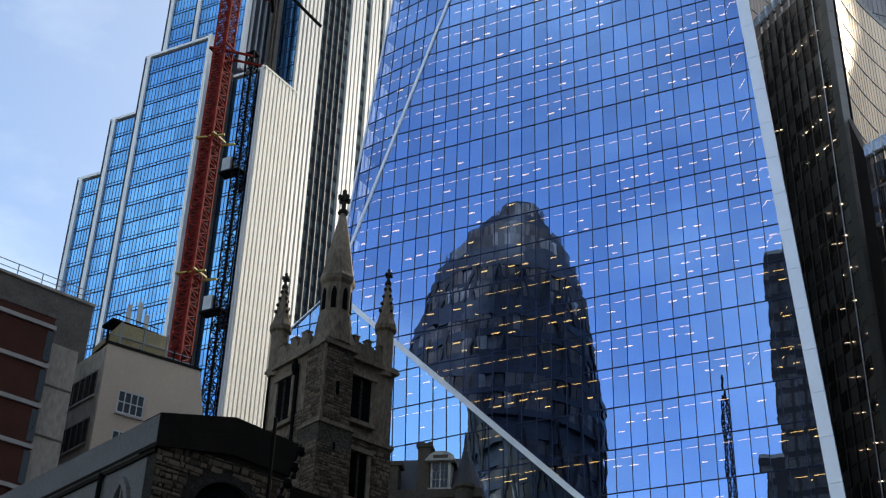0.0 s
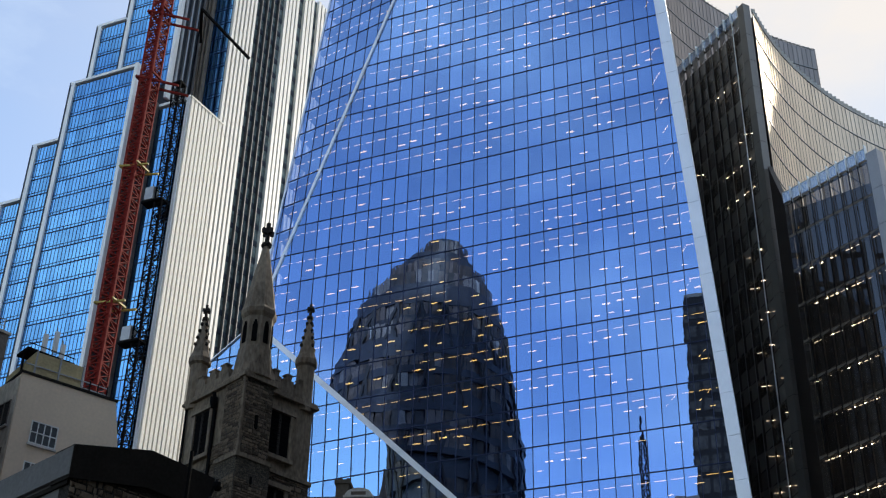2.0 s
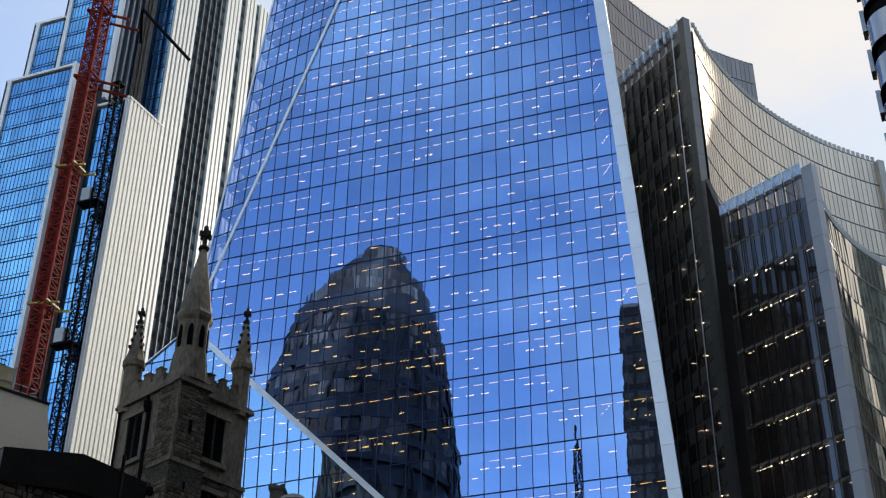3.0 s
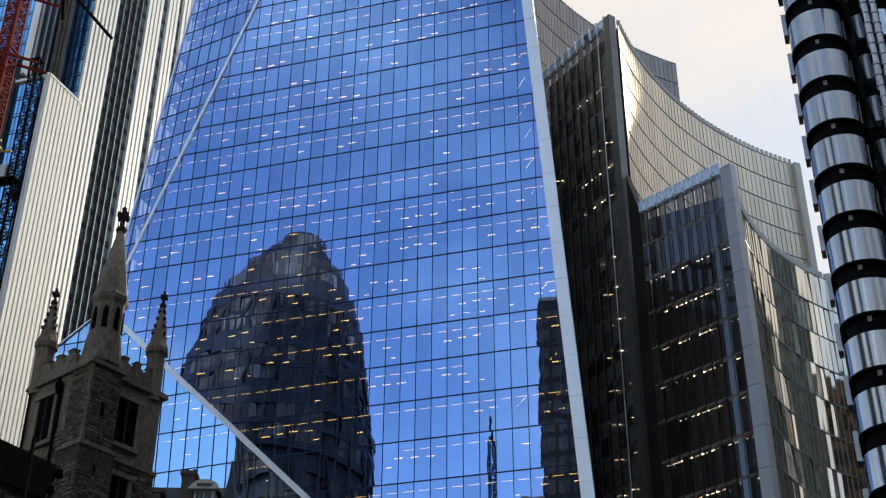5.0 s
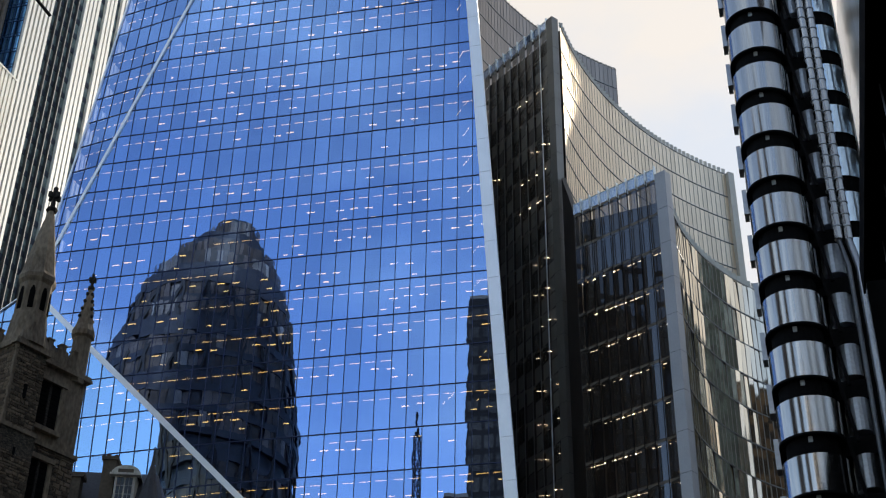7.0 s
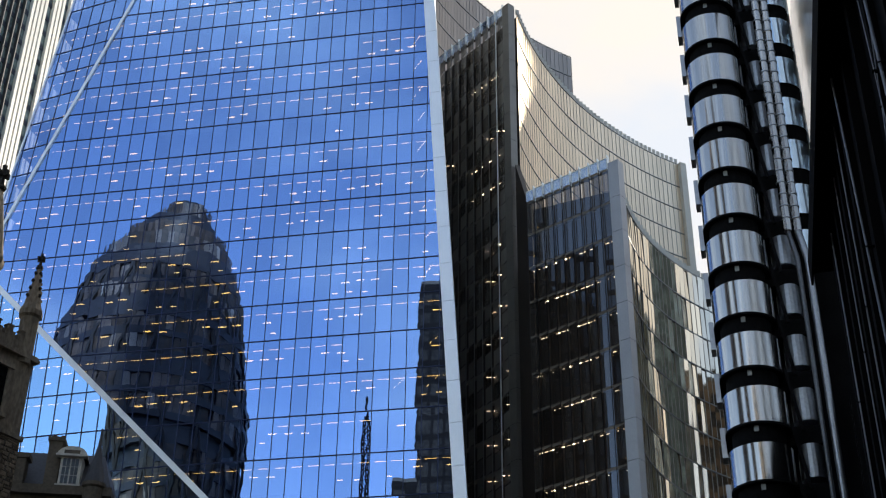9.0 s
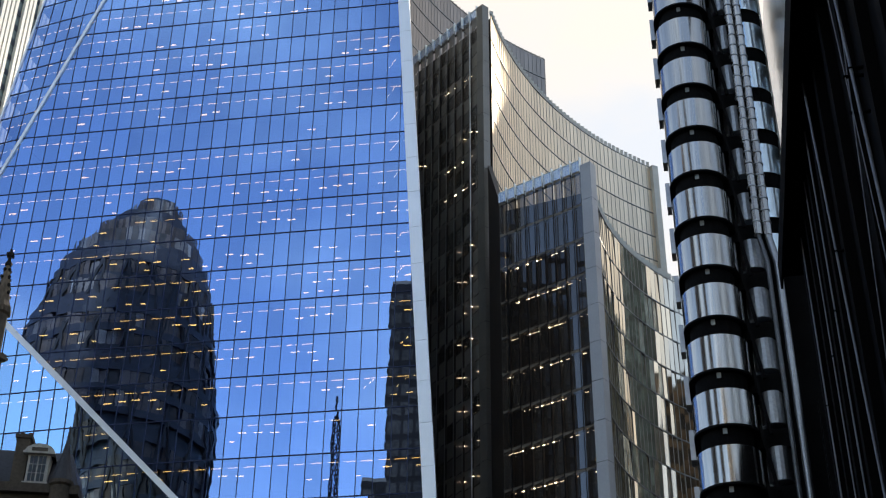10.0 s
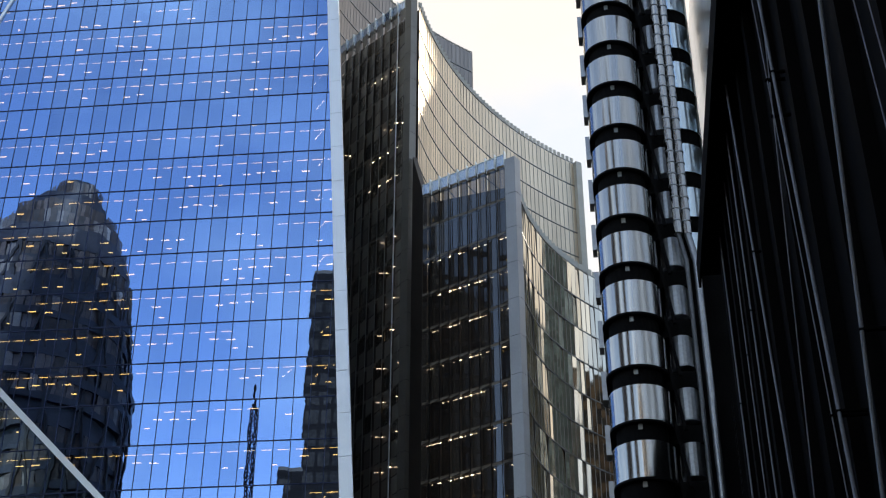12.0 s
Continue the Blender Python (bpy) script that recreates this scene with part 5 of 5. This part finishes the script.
end_wall(mid, (38.69, 133.46), (43.55, 121.68), H_MID, 9, 40.0, 1.1, (2, 5, 6), halves=2, post_mat=POST_DARK, rise=0.9, lit_from=0.45, runs=(4, 8, 9, 10, 11, 12, 13, 14, 15, 16, 17))
set_world(part("side_post", boxed(-0.5, 0.5, -0.5, 0.5, 40, H_MID), CREST_DULL, mid), frame_of(Vector((78.3, 144.6, 0)), az(80)))
top, _ = shell(80.5, 102.6, 56.0, 60.0, 13.6, H_TOP, 100.0, (36.5, 160.0), False, crest=0.25, skin=SHADED_SILVER)


# ---- stainless steel stair tower ----
stair = thing("steel_stair_tower", "service tower of stacked round stainless steel stair drums with pipes", "stair tower",
              frame_of(Vector((42.5, 71.83, 0)), az(120)))
R_D = 2.06
Z0, STEP_D = 34.05, 3.935


def drum_outline(r, back, n=18):
    """A half round towards the street with straight flanks behind."""
    return [(r * math.cos(math.pi + math.pi * k / n), r * math.sin(math.pi + math.pi * k / n)) for k in range(n + 1)] + [(r, back), (-r, back)]


def band(bm, outline, z0, z1):
    """The upright skin alone of a body over a plan outline."""
    lo = [bm.verts.new((x, y, z0)) for x, y in outline]
    hi = [bm.verts.new((x, y, z1)) for x, y in outline]
    for i in range(len(outline) - 1):
        bm.faces.new((lo[i], lo[i + 1], hi[i + 1], hi[i]))
    return bm


# black cores and soffits put the shade between drums into colour
DRUM, CORE, SOFFIT = bmesh.new(), bmesh.new(), bmesh.new()
LID = mesh_of("lid", prism(bmesh.new(), drum_outline(R_D - 0.01, 2.4), 2.38, 2.48), BLACK_STEEL_AND_SHADE)
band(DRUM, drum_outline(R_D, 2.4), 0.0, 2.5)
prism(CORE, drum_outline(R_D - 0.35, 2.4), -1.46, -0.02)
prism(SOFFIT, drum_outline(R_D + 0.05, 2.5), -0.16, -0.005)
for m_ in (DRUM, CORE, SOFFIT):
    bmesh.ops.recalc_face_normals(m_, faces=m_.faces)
DRUM, CORE, SOFFIT = mesh_of("drum", DRUM, STEEL), mesh_of("core", CORE, BLACK_STEEL_AND_SHADE), mesh_of("soffit", SOFFIT, BLACK_STEEL_AND_SHADE)
for me in (DRUM,):
    for p in me.polygons:
        p.use_smooth = True
SIDE, BRACKET, REAR = boxed(-0.16, 0.16, -0.5, 0.6, 0, 2.1), boxed(-0.14, 0.14, -0.12, 0.2, -0.55, -0.16), bmesh.new()
band(REAR, drum_outline(0.8, 1.0, 10), 0, 2.3)
SIDE, BRACKET, REAR = mesh_of("side_panel", SIDE, STEEL_DULL), mesh_of("bracket", BRACKET, GALV), mesh_of("landing_box", REAR, STEEL_DULL)
for k in range(-8, 13):
    z = Z0 + STEP_D * k
    lv = new("landing")
    lv.parent = stair
    lv.location = (0, 0, z)
    part("drum", DRUM, STEEL, lv)
    part("lid", LID, BLACK_STEEL_AND_SHADE, lv)
    part("core", CORE, BLACK_STEEL_AND_SHADE, lv)
    part("soffit", SOFFIT, BLACK_STEEL_AND_SHADE, lv)
    ob = part("bracket", BRACKET, GALV, lv)
    ob.location = (-0.1, -R_D + 0.45, 0)
    ob = part("side_panel", SIDE, STEEL_DULL, lv)
    ob.location = (-R_D - 0.2, 0.9, -1.3)
    ob = part("landing_box", REAR, STEEL, lv)
    ob.location = (R_D + 1.1, 1.2, 0.9)
    part("link", boxed(R_D - 0.4, R_D + 2.0, 0.6, 3.4, -0.75, 0.55), BLACK_STEEL_AND_SHADE, lv)
part("riser_wall", boxed(-2.0, 4.75, 2.5, 6.0, 0, 84.0), BLACK_STEEL_AND_SHADE, stair)
for k in range(-8, 12):
    z = Z0 + STEP_D * k
    part("stair_brace", beam(bmesh.new(), (R_D + 0.1, -0.6, z + 4.2), (R_D + 0.75, -0.3, z - 0.2), 0.22), BLACK_STEEL_AND_SHADE, stair)
for x, y, r in ((3.65, -0.6, 0.30), (4.32, -0.4, 0.30)):
    part("duct", tube(bmesh.new(), [(x, y, 52.6), (x, y, 86.0)], r, 14), STEEL, stair)
    part("duct", tube(bmesh.new(), [(x + 0.35, y - 0.3, 0), (x + 0.35, y - 0.3, 50.2), (x, y, 52.6)], r * (0.55 if x < 4 else 0.85), 14), STEEL_DARK if x < 4 else STEEL_DULL, stair)
    for k in range(-17, 34):
        z = 52.6 + 1.0 * k
        e = 0.35 if z < 50.2 else 0.0
        if z < 52.7:
            continue
        part("duct_band", lathe(bmesh.new(), [(r + 0.05, z), (r + 0.05, z + 0.07)], 14, (x + e, y - (0.3 if e else 0))), STEEL_DULL, stair)
rear = thing("rear_glazed_stack", "stacked blue-grey glazed service pods beyond the steel ducts", "service tower",
             frame_of(Vector((48.7, 73.4, 0)), az(124)))
POD = bmesh.new()
prism(POD, [(x * (1.0 + 0.005 * (-1) ** i), y * (1.0 + 0.005 * (-1) ** i)) for i, (x, y) in enumerate(drum_outline(1.9, 1.6, 34))], 0, 2.6)
POD_GLASS = glazing("pod_glass", (0.66, 0.76, 0.82), 0.0, rough=0.12, wave=0.03, wscale=1.5)
POD = mesh_of("pod", POD, POD_GLASS)
part("shaft", boxed(-1.7, 3.6, -1.2, 1.6, 0, 51.9), BLACK_STEEL_AND_SHADE, rear)
# black ledges likewise carry the shade between pods
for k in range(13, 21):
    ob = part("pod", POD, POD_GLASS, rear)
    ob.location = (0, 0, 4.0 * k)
    part("ledge", prism(bmesh.new(), drum_outline(1.75, 1.6, 12), 4.0 * k + 2.51, 4.0 * k + 3.99), BLACK_STEEL_AND_SHADE, rear)
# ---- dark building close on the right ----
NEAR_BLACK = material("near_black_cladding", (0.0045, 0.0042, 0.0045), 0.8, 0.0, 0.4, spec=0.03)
dark = thing("dark_clad_building", "near-black metal-clad building with upright steel tubes and an eave", "building",
             frame_of(Vector((26.7, 36.3, 0)), az(209)))
E_H = 40.6
TUBE_GREY = material("weathered_tube", (0.24, 0.245, 0.28), 0.5, 0.3, 0.25)
MIRROR_CLAD = glazing("pale_mirror_cladding", (0.97, 0.94, 0.91), 0.0, rough=0.28, rand=0.05)
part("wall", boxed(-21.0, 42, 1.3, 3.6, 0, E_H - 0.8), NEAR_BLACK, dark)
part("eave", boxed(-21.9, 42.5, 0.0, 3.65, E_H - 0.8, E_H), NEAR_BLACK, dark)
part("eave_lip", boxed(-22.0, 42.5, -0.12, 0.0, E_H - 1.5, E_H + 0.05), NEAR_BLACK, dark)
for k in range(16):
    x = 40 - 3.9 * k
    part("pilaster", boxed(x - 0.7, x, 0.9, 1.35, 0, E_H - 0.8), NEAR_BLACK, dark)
# raking and upright steel tubes: place along the wall at the foot and at the head
for x8, x39, r_, y in ((0.3, -4.65, 0.045, 0.6), (-0.5, 8.45, 0.022, 0.7), (11.2, 7.1, 0.055, 0.5), (11.0, 6.6, 0.018, 0.35), (12.4, 20.3, 0.055, 0.5),
                       (21.4, 17.3, 0.016, 0.7), (22.6, 18.2, 0.016, 0.7), (26.0, 27.0, 0.05, 0.6), (-7.6, -8.4, 0.035, 0.8), (-12.0, -12.6, 0.03, 0.9), (-17.5, -17.8, 0.04, 0.9)):
    slope = (x39 - x8) / 31.0
    part("tube", tube(bmesh.new(), [(x8 - 8 * slope, y, 0), (x8 + slope * (E_H - 8.9), y, E_H - 0.9)], r_, 8), TUBE_GREY, dark)
    for z in (17.0, 30.0):
        x = x8 + slope * (z - 8)
        part("clip", boxed(x - 0.07, x + 0.07, y - 0.07, 1.3, z, z + 0.06), NEAR_BLACK, dark)
upper = thing("mirror_clad_storeys", "pale mirror-clad upper storeys set back above the dark eave", "facade", dark.matrix_basis.copy())
part("core", boxed(-66.0, 30.0, 3.85, 12.0, 0.0, 79.8), BLACK_STEEL_AND_SHADE, upper)
for k in range(32):
    for j in range(5):
        part("cladding_panel", boxed(-66.0 + 3.0 * k, -66.0 + 3.0 * k + 2.97, 3.7, 3.8, 40.7 + 7.8 * j, 40.7 + 7.8 * j + 7.76), MIRROR_CLAD, upper)

ld = bmesh.new()
for k in range(12):
    beam(ld, (-21.1, 0.9, 26 + 0.5 * k), (-21.9, 0.9, 26 + 0.5 * k), 0.08)
beam(ld, (-21.15, 0.9, 25.5), (-21.15, 0.9, 32), 0.08)
beam(ld, (-21.9, 0.9, 25.5), (-21.9, 0.9, 32), 0.08)
part("ladder", ld, BLACK_STEEL_AND_SHADE, dark)

# ---- stones of the church, piece by piece ----
STONES = []
for k in range(5):
    bm = bmesh.new()
    j = [rng.uniform(-0.13, 0.13) for _ in range(8)]
    v = [bm.verts.new(p) for p in ((-0.5 + j[0], 0.0, -0.5 + j[1]), (0.5 + j[2], 0.0, -0.5 + j[3]), (0.5 + j[4], 0.0, 0.5 + j[5]), (-0.5 + j[6], 0.0, 0.5 + j[7]),
                                   (-0.42 + j[0], -1.0, -0.40 + j[1]), (0.42 + j[2], -0.8, -0.40 + j[3]), (0.42 + j[4], -1.0, 0.40 + j[5]), (-0.42 + j[6], -0.7, 0.40 + j[7]))]
    for f in ((4, 5, 6, 7), (0, 1, 5, 4), (1, 2, 6, 5), (2, 3, 7, 6), (3, 0, 4, 7)):
        bm.faces.new([v[i] for i in f])
    STONES.append(mesh_of("stone", bm, STONE_BLOCK))


def lay_stones(parent, m, width, z0, z1, course, proud, limit, skip=None):
    """Courses of uneven stones on a wall face; m: the face's frame in the parent's space (x along, y in, z up)."""
    z, count = z0, 0
    while z < z1 - 0.05 and count < limit:
        h = min(course * rng.uniform(0.55, 1.3), z1 - z)
        x = 0.0
        while x < width - 0.04 and count < limit:
            w = min(course * rng.uniform(0.6, 2.4), width - x)
            if not (skip and skip(x + w / 2, z + h / 2)):
                ob = part("stone", STONES[rng.randrange(5)], STONE_BLOCK, parent)
                ob.matrix_basis = m @ Matrix.LocRotScale((x + w / 2, 0.0, z + h / 2), None, (w - 0.035, proud * rng.uniform(0.5, 1.3), h - 0.03))
                count += 1
            x += w
        z += h


for za, zb, d in ((21.0, STR - 0.12, 0.10), (STR + 0.1, 29.18, 0.0)):
    lay_stones(turret, frame_of(Vector((-d, -d, 0)), Vector((1, 0, 0))), T_X + 2 * d, za, zb, 0.17, 0.035, 150)
    lay_stones(turret, frame_of(Vector((-d - 0.02, T_Y, 0)), Vector((0, -1, 0))), T_Y + d, za, zb, 0.17, 0.035, 130)
lay_stones(tower, frame_of(Vector((T_X, SET, 0)), Vector((1, 0, 0))), S_X - T_X, 21.2, STR - 0.08, 0.2, 0.04, 220, lambda x, z: 0.0 < x < 1.7 and 22.2 < z < 25.1)
lay_stones(tower, frame_of(Vector((0, T_Y + 0.7, 0)), Vector((0, -1, 0))), 0.7, 21.2, 26.4, 0.18, 0.035, 120)
lay_stones(vestry, frame_of(Vector((0, 0, 0)), Vector((1, 0, 0))), 5.6, 17.0, 19.6, 0.21, 0.04, 240, lambda x, z: (x - 2.9) ** 2 + (max(z, 17.3) - 17.3) ** 2 < 1.85 ** 2)
